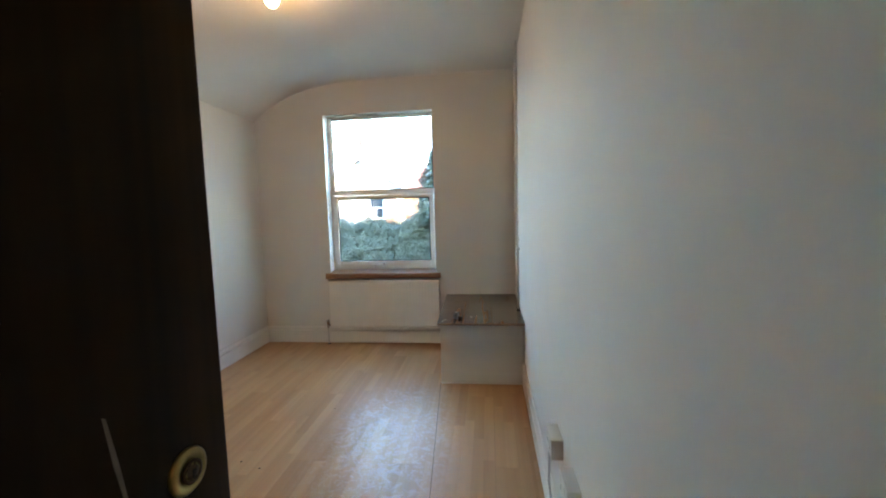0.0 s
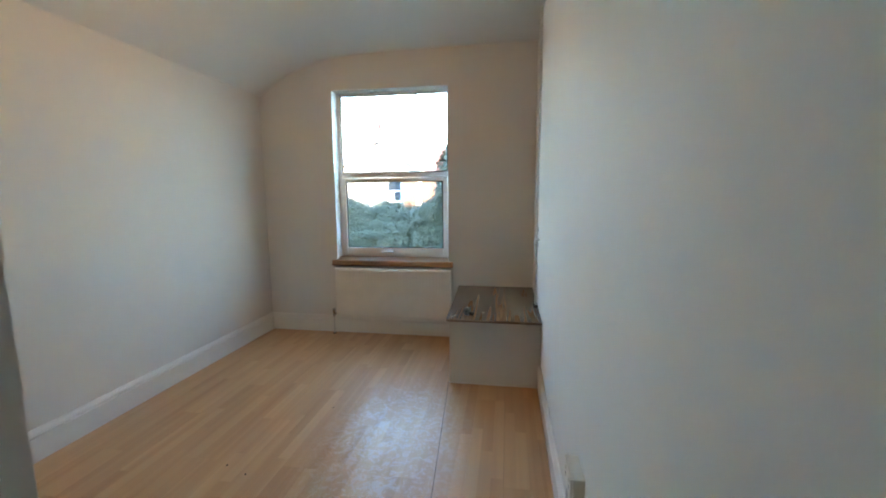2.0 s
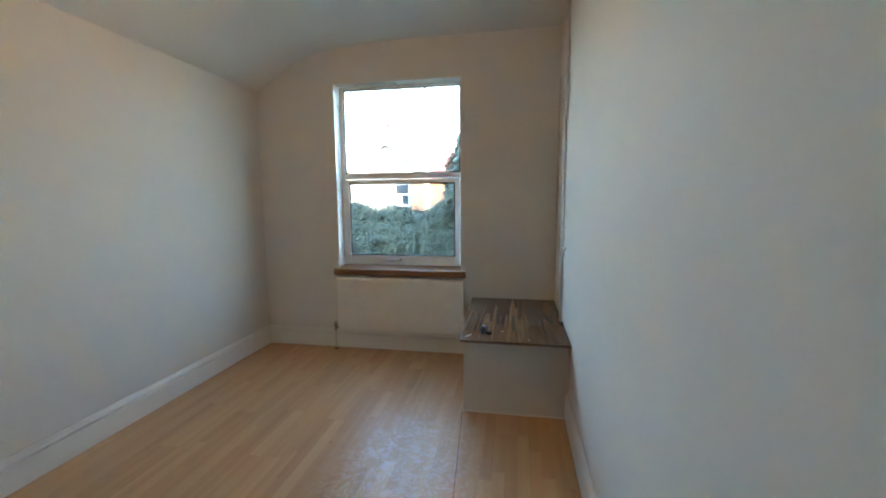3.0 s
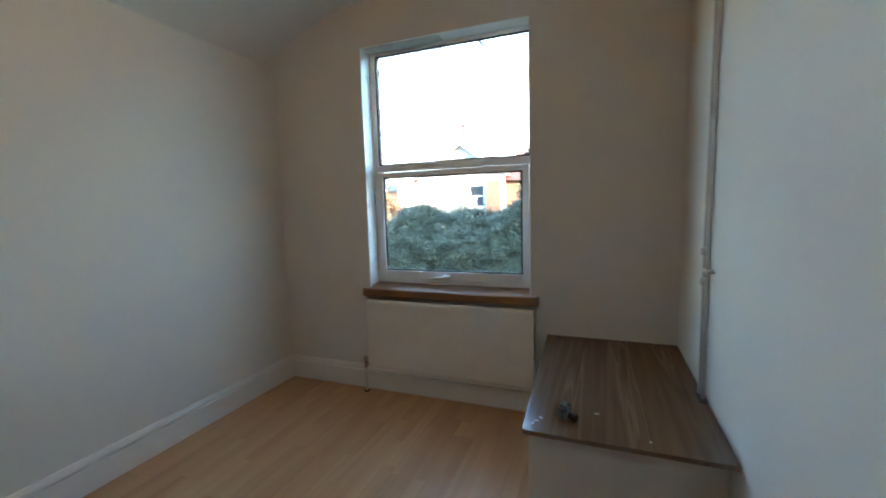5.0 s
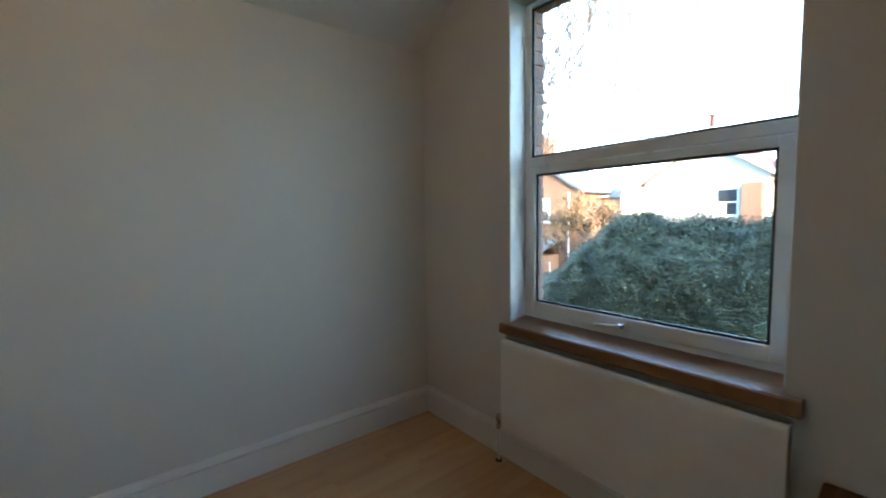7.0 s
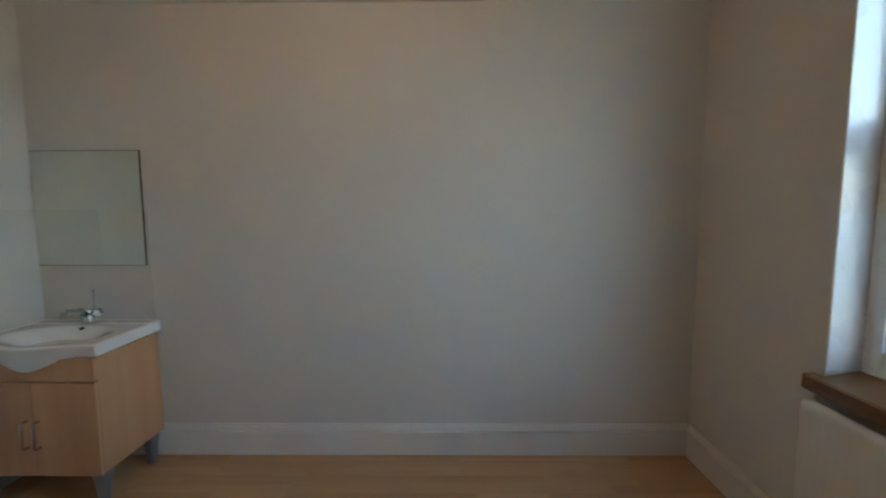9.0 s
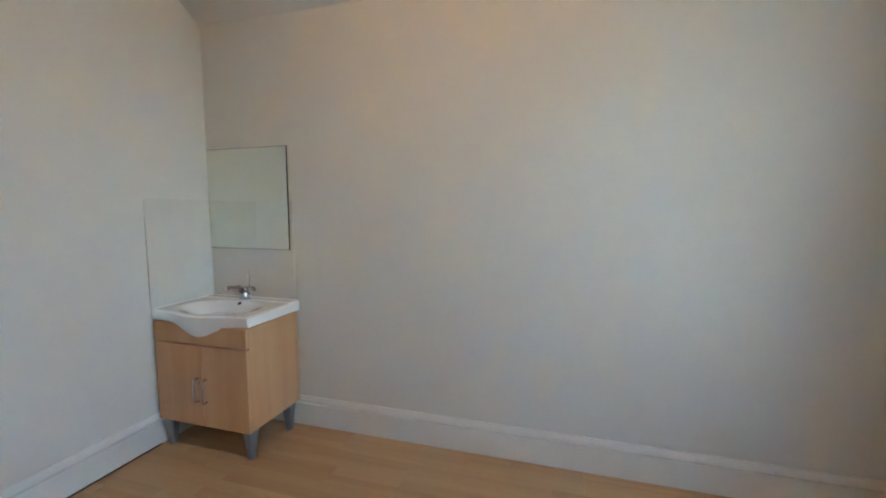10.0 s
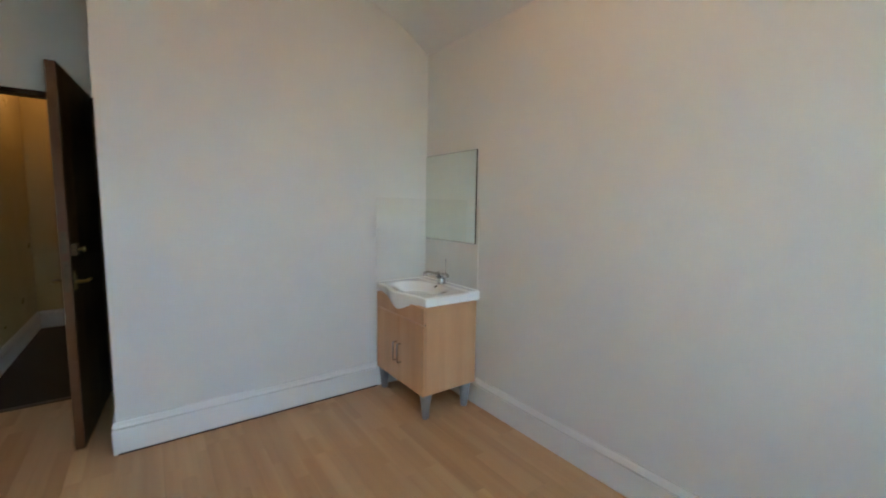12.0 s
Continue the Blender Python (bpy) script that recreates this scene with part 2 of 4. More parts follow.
bb.inputs["Base Color"].default_value = (0.9, 0.85, 0.75, 1)
bb.inputs["Emission Color"].default_value = (1.0, 0.60, 0.29, 1)
bb.inputs["Emission Strength"].default_value = 3.1
HALLBULB = BULB.copy()
HALLBULB.name = "hall_bulb"
HALLBULB.node_tree.nodes["Principled BSDF"].inputs["Emission Strength"].default_value = 1.0
BRICKRED = brick_mat("red_brickwork", (0.26, 0.10, 0.052))
MORTAR = plain("weathered_mortar", (0.16, 0.135, 0.125), 0.95, vary=0.2, scale=15, grain=80, relief=0.5)
BRICKONE = plain("red_brick", (0.115, 0.070, 0.060), 0.9, vary=0.3, scale=12, grain=90, relief=0.6)
RENDERWHITE = plain("pale_render", (0.66, 0.62, 0.55), 0.9, vary=0.12, scale=1.5, grain=60, relief=0.4)
# pot clay darkened in colour so the sun doesn't bleach it to white
POTCLAY = plain("dark_clay_pot", (0.085, 0.03, 0.024), 0.9, vary=0.2, scale=4, grain=30, relief=0.4)
SLATE = plain("slate_roofing", (0.16, 0.165, 0.18), 0.5, vary=0.3, scale=3.0, grain=25, relief=0.5)
CLAYTILE = plain("clay_roof_tile", (0.20, 0.075, 0.05), 0.85, vary=0.3, scale=4, grain=30, relief=0.5)
GRASS = plain("rough_lawn", (0.06, 0.075, 0.03), 0.95, vary=0.5, scale=1.2, grain=40, relief=0.8)
BARK = plain("tree_bark", (0.06, 0.045, 0.033), 0.9, vary=0.35, scale=8, grain=60, relief=0.6)
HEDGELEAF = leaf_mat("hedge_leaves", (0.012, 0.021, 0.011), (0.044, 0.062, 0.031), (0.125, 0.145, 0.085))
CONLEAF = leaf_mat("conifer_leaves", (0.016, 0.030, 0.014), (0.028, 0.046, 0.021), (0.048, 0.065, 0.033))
RUSTLEAF = leaf_mat("rust_leaves", (0.18, 0.085, 0.04), (0.29, 0.155, 0.07), (0.38, 0.245, 0.115))
CLOTH1 = plain("white_washing", (0.65, 0.65, 0.72), 0.9, vary=0.1)
CLOTH2 = plain("pink_washing", (0.20, 0.11, 0.125), 0.9, vary=0.1)
FENCEWOOD = wood("weathered_fence", [(0.3, (0.10, 0.08, 0.055)), (0.7, (0.21, 0.165, 0.115))], "Z", 0.9, 12.0, 1.0, 0.25)
WINDARK = plain("dark_window_pane", (0.03, 0.04, 0.05), 0.08, vary=0.2, relief=0.0)

# ---------------------------------------------------------------- mesh helpers


def part(name, bm, mat, parent=None, label="", smooth=False, m=None):
    me = bpy.data.meshes.new(name)
    bm.normal_update()
    bm.to_mesh(me)
    bm.free()
    me.materials.append(mat)
    if smooth:
        for p in me.polygons:
            p.use_smooth = True
    ob = new(name, me)
    if m is not None:
        ob.matrix_basis = m
    ob.parent = parent
    if label:
        tagged(ob, label)
    return ob


def root(name, label, category, at=(0, 0, 0), group="", kind=""):
    ob = new(name)
    ob.location = at
    ob.empty_display_size = 0.05
    return tagged(ob, label, category, group, kind)


def cuboid(x0, x1, y0, y1, z0, z1, bevel=0.0, seg=2, bm=None):
    bm = bm or bmesh.new()
    r = bmesh.ops.create_cube(bm, size=1)
    for v in r["verts"]:
        v.co = Vector((x0 + (v.co.x + 0.5) * (x1 - x0), y0 + (v.co.y + 0.5) * (y1 - y0), z0 + (v.co.z + 0.5) * (z1 - z0)))
    if bevel:
        es = list({e for v in r["verts"] for e in v.link_edges})
        bmesh.ops.bevel(bm, geom=es, offset=bevel, segments=seg, affect="EDGES", profile=0.6)
    return bm


def prism(poly, axis, a, b, bevel=0.0, bm=None):
    """A polygon (2D points) pushed along an axis from a to b."""
    bm = bm or bmesh.new()
    put = {"x": lambda p, q, d: (d, p, q), "y": lambda p, q, d: (p, d, q), "z": lambda p, q, d: (p, q, d)}[axis]
    lo = [bm.verts.new(put(p, q, a)) for p, q in poly]
    hi = [bm.verts.new(put(p, q, b)) for p, q in poly]
    n = len(poly)
    fs = [bm.faces.new(lo), bm.faces.new(hi)]
    for i in range(n):
        fs.append(bm.faces.new((lo[i], lo[(i + 1) % n], hi[(i + 1) % n], hi[i])))
    bmesh.ops.recalc_face_normals(bm, faces=fs)
    if bevel:
        es = list({e for f in fs[:2] for e in f.edges})
        bmesh.ops.bevel(bm, geom=es, offset=bevel, segments=2, affect="EDGES", profile=0.6)
    return bm


def tube(points, radius, sides=10, bm=None, caps=True):
    """A round bar through points; radius a number or one for each point."""
    bm = bm or bmesh.new()
    pts = [Vector(p) for p in points]
    rings = []
    up = Vector((0.31, 0.17, 0.93))
    for i, p in enumerate(pts):
        d = (pts[min(i + 1, len(pts) - 1)] - pts[max(i - 1, 0)]).normalized()
        s = d.cross(up)
        if s.length < 0.05:
            s = d.cross(Vector((1, 0, 0)))
        s.normalize()
        u = s.cross(d).normalized()
        r = radius[i] if isinstance(radius, (list, tuple)) else radius
        rings.append([bm.verts.new(p + (s * math.cos(2 * math.pi * k / sides) + u * math.sin(2 * math.pi * k / sides)) * r) for k in range(sides)])
    for a, b in zip(rings, rings[1:]):
        for k in range(sides):
            bm.faces.new((a[k], a[(k + 1) % sides], b[(k + 1) % sides], b[k]))
    if caps:
        bm.faces.new(rings[0])
        bm.faces.new(rings[-1])
    bmesh.ops.recalc_face_normals(bm, faces=bm.faces)
    return bm


def lathe(profile, axis_m, sides=24, bm=None):
    """Turns (radius, height) pairs round the local z of axis_m."""
    bm = bm or bmesh.new()
    rings = []
    for r, h in profile:
        rings.append([bm.verts.new(axis_m @ Vector((r * math.cos(2 * math.pi * k / sides), r * math.sin(2 * math.pi * k / sides), h))) for k in range(sides)])
    for a, b in zip(rings, rings[1:]):
        for k in range(sides):
            bm.faces.new((a[k], a[(k + 1) % sides], b[(k + 1) % sides], b[k]))
    bm.faces.new(rings[0])
    bm.faces.new(rings[-1])
    bmesh.ops.recalc_face_normals(bm, faces=bm.faces)
    return bm


def struct(ob, label, category):
    return tagged(ob, label, category, kind="structure")


# ---------------------------------------------------------------- plan
RW = 2.77            # right wall; left wall at 0, window wall at y 0
BACK = -3.585        # back wall of the wide part
AX = 1.934           # alcove's left wall
DOORY = -4.53        # door wall, room side
TOP = 3.0
WX0, WX1, WZ0, WZ1 = 0.77, 1.944, 0.745, 2.465   # window opening


def wall_with_hole(x0, x1, z0, z1, hx0, hx1, hz0, hz1, y0, y1):
    bm = bmesh.new()
    for a, b, c, d in ((x0, hx0, z0, z1), (hx1, x1, z0, z1), (hx0, hx1, z0, hz0), (hx0, hx1, hz1, z1)):
        if b - a > 1e-4 and d - c > 1e-4:
            cuboid(a, b, y0, y1, c, d, bm=bm)
    bmesh.ops.remove_doubles(bm, verts=bm.verts, dist=1e-5)
    return bm


struct(part("wall_left", cuboid(-0.2, 0, -3.785, 0, -0.2, TOP), WALL), "cream painted plaster wall beside the wash basin", "wall")
struct(part("wall_right", cuboid(RW, RW + 0.2, -6.95, 0, -0.2, TOP), WALL), "long cream painted plaster wall with pipes", "wall")
struct(part("wall_window", wall_with_hole(-0.2, RW + 0.2, -0.2, TOP, WX0, WX1, WZ0, WZ1, 0, 0.2), WALL), "cream painted wall around the window opening", "wall")
struct(part("wall_back", cuboid(0, AX, BACK - 0.2, BACK, -0.2, TOP), WALL), "cream painted wall behind the wash basin", "wall")
struct(part("wall_alcove", cuboid(AX - 0.12, AX, DOORY, BACK - 0.2, -0.2, TOP), WALL), "cream painted side wall of the entrance recess", "wall")
DX0, DX1, DZ = 1.965, 2.735, 2.0
struct(part("wall_door", wall_with_hole(1.2, RW, -0.2, TOP, DX0, DX1, -0.2, DZ, DOORY - 0.1, DOORY), WALL), "cream wall above the open doorway", "wall")
struct(part("wall_hall_left", cuboid(1.2, 1.3, -6.75, DOORY - 0.1, -0.2, TOP), HALLWALL), "yellow lit hallway wall", "wall")
struct(part("wall_hall_end", cuboid(1.2, RW, -6.95, -6.75, -0.2, TOP), HALLWALL), "yellow lit end wall of the hallway", "wall")
struct(part("wall_hall_right", cuboid(RW - 0.05, RW - 0.003, -6.75, DOORY - 0.1, 0, 2.6), HALLWALL), "yellow textured wall along the hallway", "wall")
struct(part("ceiling_hall", cuboid(1.3, RW, -6.75, DOORY - 0.1, 2.55, 2.65), CEIL), "plain white hallway ceiling", "ceiling")

# room ceiling: low at the left wall, rising and levelling


def ceil_z(x, y):
    stops = [(-0.05, 2.40), (0.0, 2.44), (0.15, 2.545), (0.3, 2.63), (0.5, 2.71), (0.7, 2.76), (1.0, 2.795), (1.4, 2.81), (3.0, 2.815)]
    z = stops[-1][1]
    for (a, za), (b, zb) in zip(stops, stops[1:]):
        if a <= x <= b:
            z = za + (zb - za) * (x - a) / (b - a)
            break
    # old plaster: a tight rounded joint at the window wall, slight sag between joists
    r = 0.008
    d = min(r, -y)
    sag = 0.006 * math.sin(y * 2.3 + 0.6) * min(1.0, x / 0.8) * min(1.0, -y / 0.5)
    return z + sag - (r - math.sqrt(max(0.0, r * r - (r - d) ** 2)))


bm = bmesh.new()
NX, NY = 40, 46
grid = [[None] * (NY + 1) for _ in range(NX + 1)]
for i in range(NX + 1):
    for j in range(NY + 1):
        x = RW * (i / NX) ** 1.6
        y = -0.32 * (j / 16) ** 2.2 if j < 17 else -0.32 - 4.21 * (j - 16) / (NY - 16)
        grid[i][j] = bm.verts.new((x, y, ceil_z(x, y)))
fs = []
for i in range(NX):
    for j in range(NY):
        fs.append(bm.faces.new((grid[i][j], grid[i][j + 1], grid[i + 1][j + 1], grid[i + 1][j])))
bmesh.ops.recalc_face_normals(bm, faces=fs)
ext = bmesh.ops.extrude_face_region(bm, geom=fs)
for v in ext["geom"]:
    if isinstance(v, bmesh.types.BMVert):
        v.co.z += 0.1
bmesh.ops.recalc_face_normals(bm, faces=bm.faces)
rim = [e for e in bm.edges if len(e.link_faces) == 2 and abs(e.link_faces[0].normal.z) < 0.02 and abs(e.link_faces[1].normal.z) > 0.0201 or len(e.link_faces) == 2 and abs(e.link_faces[1].normal.z) < 0.02 and abs(e.link_faces[0].normal.z) > 0.0201]
bmesh.ops.split_edges(bm, edges=rim)
struct(part("ceiling", bm, CEIL, smooth=True), "white painted ceiling sloping down to the side wall", "ceiling")
struct(part("roof_slab", cuboid(-0.2, RW + 0.2, -6.95, 0.33, TOP, TOP + 0.15), PLASTER), "plain slab over the rooms", "roof")

# floors: base first, planks last in the file
floor = struct(part("floor", cuboid(-0.2, RW + 0.2, DOORY - 0.02, 0.2, -0.2, -0.009), DARK), "beech laminate floor with worn smears", "floor")
struct(part("floor_hall", cuboid(1.2, RW, -6.95, DOORY - 0.02, -0.2, 0.004), CARPET), "dark carpet in the hallway", "floor")
struct(part("threshold_strip", prism([(DOORY - 0.035, 0.0), (DOORY - 0.03, 0.006), (DOORY - 0.012, 0.008), (DOORY + 0.006, 0.006), (DOORY + 0.01, 0.0)], "x", DX0 + 0.01, DX1 - 0.01), DULLMETAL), "worn metal threshold strip under the door", "trim")

# skirting boards: flat face, groove and rounded moulding above
SK = [(0, 0), (0.006, 0), (0.006, 0.003), (0.018, 0.003), (0.020, 0.137), (0.006, 0.140), (0.006, 0.148), (0.019, 0.151), (0.017, 0.163), (0.011, 0.172), (0.009, 0.180), (0, 0.182)]


def skirting(name, axis, at, side, a, b, scale=1.0):
    poly = [(at + side * d, h * scale) for d, h in SK]
    return struct(part(name, prism(poly, axis, a, b), GLOSS), "white gloss moulded skirting board", "skirting")


skirting("baseboard_left", "y", 0.0, 1, BACK, 0.0)
skirting("baseboard_window", "x", 0.0, -1, 0.018, 2.09)
skirting("baseboard_back", "x", BACK, 1, 0.018, AX)
struct(part("skirting_gap", cuboid(0.43, AX - 0.002, BACK + 0.0185, BACK + 0.0205, 0.0004, 0.0085), DARK), "dark open gap under the skirting board", "joint")
skirting("baseboard_right", "y", RW, -1, DOORY, -1.03)
skirting("baseboard_alcove", "y", AX, 1, DOORY, BACK + 0.018)
skirting("baseboard_hall_right", "y", RW - 0.05, -1, -6.75, DOORY - 0.13)
skirting("baseboard_hall_end", "x", -6.75, 1, 1.3, RW - 0.07)

# ---------------------------------------------------------------- window
FY0, FY1 = 0.125, 0.162
win = struct(root("window_1", "white double glazed window with opening lower sash", "window", (1.357, 0.15, WZ0)), "white double glazed window with opening lower sash", "window")
INV = Matrix.Translation((-1.357, -0.15, -WZ0))


def wpart(name, bm, mat, label="", parent=None, smooth=False):
    bmesh.ops.transform(bm, matrix=INV, verts=bm.verts)
    return part(name, bm, mat, parent or win, label, smooth)


def frame_bar(x0, x1, z0, z1, y0=FY0, y1=FY1, bev=0.006):
    return cuboid(x0, x1, y0, y1, z0, z1, bev, 2)


ZB, ZT = 0.797, 2.465
wpart("frame_jamb", frame_bar(WX0, 0.809, ZB, ZT), UPVC)
wpart("frame_jamb", frame_bar(1.922, WX1, ZB, ZT), UPVC)
wpart("frame_head", frame_bar(0.809, 1.922, 2.440, ZT), UPVC)
wpart("frame_foot", frame_bar(0.809, 1.922, ZB, 0.826), UPVC)
wpart("transom", frame_bar(0.809, 1.922, 1.618, 1.668), UPVC)
sash = wpart("sash", frame_bar(0.812, 0.846, 0.826, 1.614, FY0 - 0.012, FY1 - 0.012), UPVC)
for x0, x1, z0, z1 in ((1.873, 1.919, 0.826, 1.614), (0.846, 1.873, 0.826, 0.889), (0.846, 1.873, 1.577, 1.614)):
    wpart("sash_rail", frame_bar(x0, x1, z0, z1, FY0 - 0.012, FY1 - 0.012), UPVC)


def gasket(x0, x1, z0, z1, y):
    bm = bmesh.new()
    g = 0.012
    for a, b, c, d in ((x0, x0 + g, z0, z1), (x1 - g, x1, z0, z1), (x0 + g, x1 - g, z0, z0 + g), (x0 + g, x1 - g, z1 - g, z1)):
        cuboid(a, b, y, y + 0.012, c, d, bm=bm)
    return bm


wpart("gasket", gasket(0.808, 1.923, 1.667, 2.441, FY0 + 0.012), GASKET, "black rubber glazing gasket")
wpart("gasket", gasket(0.845, 1.874, 0.888, 1.578, FY0 + 0.002), GASKET, "black rubber glazing gasket")
for z0, z1, x0, x1, y in ((1.668, 2.440, 0.809, 1.922, 0.150), (0.889, 1.577, 0.846, 1.873, 0.138)):
    p = wpart("pane", cuboid(x0, x1, y, y + 0.006, z0, z1), GLASS, "clear glass pane")
    p.visible_shadow = False
wpart("glass_mark", prism([(1.732, 2.362), (1.745, 2.362), (1.788, 2.386), (1.776, 2.389)], "y", 0.1488, 0.1496), CABLE, "grey smear mark on the glass")
wpart("glass_mark", prism([(1.575, 2.434), (1.591, 2.442), (1.634, 2.396), (1.620, 2.386)], "y", 0.1488, 0.1496), LABELMAT, "faint pale smear on the glass")
hx = 1.33
hb = cuboid(hx - 0.028, hx + 0.028, FY0 - 0.026, FY0 - 0.012, 0.845, 0.868, 0.004)
handle = wpart("window_handle", hb, UPVC, "white lever handle")
lev = tube([(hx + 0.01, FY0 - 0.026, 0.857), (hx + 0.008, FY0 - 0.045, 0.857), (hx - 0.03, FY0 - 0.05, 0.853), (hx - 0.105, FY0 - 0.048, 0.846)], [0.010, 0.010, 0.009, 0.006], 10)
wpart("lever", lev, UPVC, smooth=True)
wpart("catch", cuboid(hx + 0.002, hx + 0.03, FY0 - 0.042, FY0 - 0.024, 0.848, 0.866, 0.005), CHROME)
# sealant and uneven plaster over the head
wpart("head_filler", prism([(0.79, 2.464), (0.95, 2.458), (1.06, 2.455), (1.2, 2.461), (1.35, 2.465), (1.35, 2.47), (0.79, 2.47)], "y", 0.02, 0.122), PLASTER, "rough grey filler under the lintel")

for nm, a in (("reveal_lining", (WX0 + 0.0004, WX0 + 0.004, 0.002, FY0 - 0.001, 0.80, 2.461)), ("reveal_lining", (WX1 - 0.004, WX1 - 0.0004, 0.002, FY0 - 0.001, 0.80, 2.461))):
    wpart(nm, cuboid(*a), UPVC, "white painted window reveal")
sill = tagged(part("window_sill", prism([(0.124, 0.745), (0.124, 0.799), (-0.036, 0.776), (-0.044, 0.770), (-0.046, 0.726), (-0.040, 0.719), (-0.004, 0.719), (-0.004, 0.7455)], "x", 0.775, 1.94), SILLWOOD), "brown varnished timber window sill board", "window sill", kind="structure")
for a, b in ((0.731, 0.7755), (1.9395, 1.99)):
    part("sill_end", prism([(-0.004, 0.719), (-0.004, 0.776), (-0.036, 0.776), (-0.044, 0.770), (-0.046, 0.726), (-0.040, 0.719)], "x", a, b), SILLWOOD, sill)
part("screw_head", lathe([(0.0, 0), (0.005, 0), (0.004, 0.002), (0.0, 0.002)], Matrix.Translation((1.955, -0.046, 0.752)) @ Matrix.Rotation(radians(90), 4, "X"), 10), CHROME, sill, "small bright screw head")

# ---------------------------------------------------------------- radiator
rad = root("radiator", "cream enamelled single panel radiator under the window", "radiator", (1.37, -0.06, 0.18))
RI = Matrix.Translation((-1.37, 0.06, -0.18))


def rpart(name, bm, mat, label="", smooth=False, parent=None):
    bmesh.ops.transform(bm, matrix=RI, verts=bm.verts)
    return part(name, bm, mat, parent or rad, label, smooth)


bm = bmesh.new()
RX0, RX1, RZ0, RZ1 = 0.775, 1.972, 0.188, 0.700
cols = []
N = 36 * 6
prof = [(RZ0, 0.0), (RZ0 + 0.012, 0.012), (RZ0 + 0.036, 0.0125), (RZ0 + 0.048, 1.0), (RZ1 - 0.048, 1.0), (RZ1 - 0.036, 0.0125), (RZ1 - 0.016, 0.012), (RZ1 - 0.004, 0.006), (RZ1, -0.006)]
for i in range(N + 1):
    x = RX0 + (RX1 - RX0) * i / N
    fl = 0.5 - 0.5 * math.cos(2 * math.pi * (i / 6.0))
    edge = min(1.0, min(i, N - i) / 5.0)
    row = []
    for z, k in prof:
        d = (0.012 - 0.0009 * fl * edge) if k == 1.0 else k
        row.append(bm.verts.new((x, -0.068 - d, z)))
    cols.append(row)
for a, b in zip(cols, cols[1:]):
    for k in range(len(prof) - 1):
        bm.faces.new((a[k], b[k], b[k + 1], a[k + 1]))
fs = list(bm.faces)
ex = bmesh.ops.extrude_face_region(bm, geom=fs)
for v in ex["geom"]:
    if isinstance(v, bmesh.types.BMVert):
        v.co.y = -0.052
bmesh.ops.recalc_face_normals(bm, faces=bm.faces)
rpart("panel", bm, RADPAINT, "fluted front panel", smooth=True)
for x0, x1 in ((RX0, RX0 + 0.006), (RX1 - 0.006, RX1)):
    rpart("side_cover", cuboid(x0, x1, -0.078, -0.03, RZ0 + 0.01, RZ1 - 0.004, 0.002), RADPAINT)
for x in (0.95, 1.80):
    rpart("wall_bracket", cuboid(x - 0.015, x + 0.015, -0.05, 0.0, RZ0 + 0.05, RZ1 - 0.08, 0.003), RADPAINT)
rpart("seam", tube([(RX0 + 0.01, -0.074, RZ0 - 0.001), (RX1 - 0.01, -0.074, RZ0 - 0.001)], 0.006, 8), RADPAINT)
rpart("valve_body", lathe([(0.0, 0), (0.013, 0), (0.015, 0.01), (0.012, 0.02), (0.012, 0.045), (0.016, 0.05), (0.016, 0.075), (0.011, 0.082), (0.0, 0.082)], Matrix.Translation((0.738, -0.06, 0.185)), 14), CHROME, "chrome radiator valve", True)
rpart("valve_union", tube([(0.742, -0.06, 0.215), (0.778, -0.06, 0.215)], 0.011, 12), CHROME, smooth=True)
rpart("supply_pipe", tube([(0.738, -0.06, 0.0 - 0.002), (0.738, -0.06, 0.19)], 0.008, 12), PIPEPAINT, "painted supply pipe", True)
rpart("floor_collar", lathe([(0.0, 0), (0.02, 0), (0.018, 0.006), (0.0, 0.008)], Matrix.Translation((0.738, -0.06, 0.0)), 14), DARK, smooth=True)
rpart("bleed_pipe", tube([(0.758, -0.02, 0.182), (0.758, -0.02, 0.705)], 0.005, 8), PIPEPAINT, smooth=True)

# ---------------------------------------------------------------- boxed-in corner with worktop
box = root("boxed_cupboard", "white painted boxing under a wood effect board", "cupboard", (2.43, -0.5, 0))
BI = Matrix.Translation((-2.43, 0.5, 0))


def bpart(name, bm, mat, label="", parent=None, smooth=False):
    bmesh.ops.transform(bm, matrix=BI, verts=bm.verts)
    return part(name, bm, mat, parent or box, label, smooth)


bpart("front_panel", cuboid(2.095, RW - 0.001, -1.03, -1.012, 0.0, 0.516, 0.002), WALL, "white painted front panel")
bpart("side_panel", cuboid(2.095, 2.113, -1.012, -0.001, 0.0, 0.516, 0.002), WALL, "white painted side panel")
bpart("floor_bead", prism([(-1.036, 0.0), (-1.036, 0.006), (-1.030, 0.011), (-1.030, 0.0)], "x", 2.095, RW - 0.02), GLOSS)
bpart("nail_hole", lathe([(0.0, 0), (0.005, 0), (0.004, 0.001), (0.0, 0.0012)], Matrix.Translation((2.742, -1.0302, 0.492)) @ Matrix.Rotation(radians(90), 4, "X"), 8), DARK, "small dark nail hole")
bd = prism([(2.085, -1.125), (2.092, -1.136), (2.105, -1.140), (2.768, -1.140), (2.768, -0.002), (2.060, -0.002), (2.050, -0.006), (2.046, -0.016)], "z", 0.517, 0.535, 0.0015)
wt = tagged(part("worktop", bd, BOARD), "walnut effect laminate board resting on the boxing", "worktop")
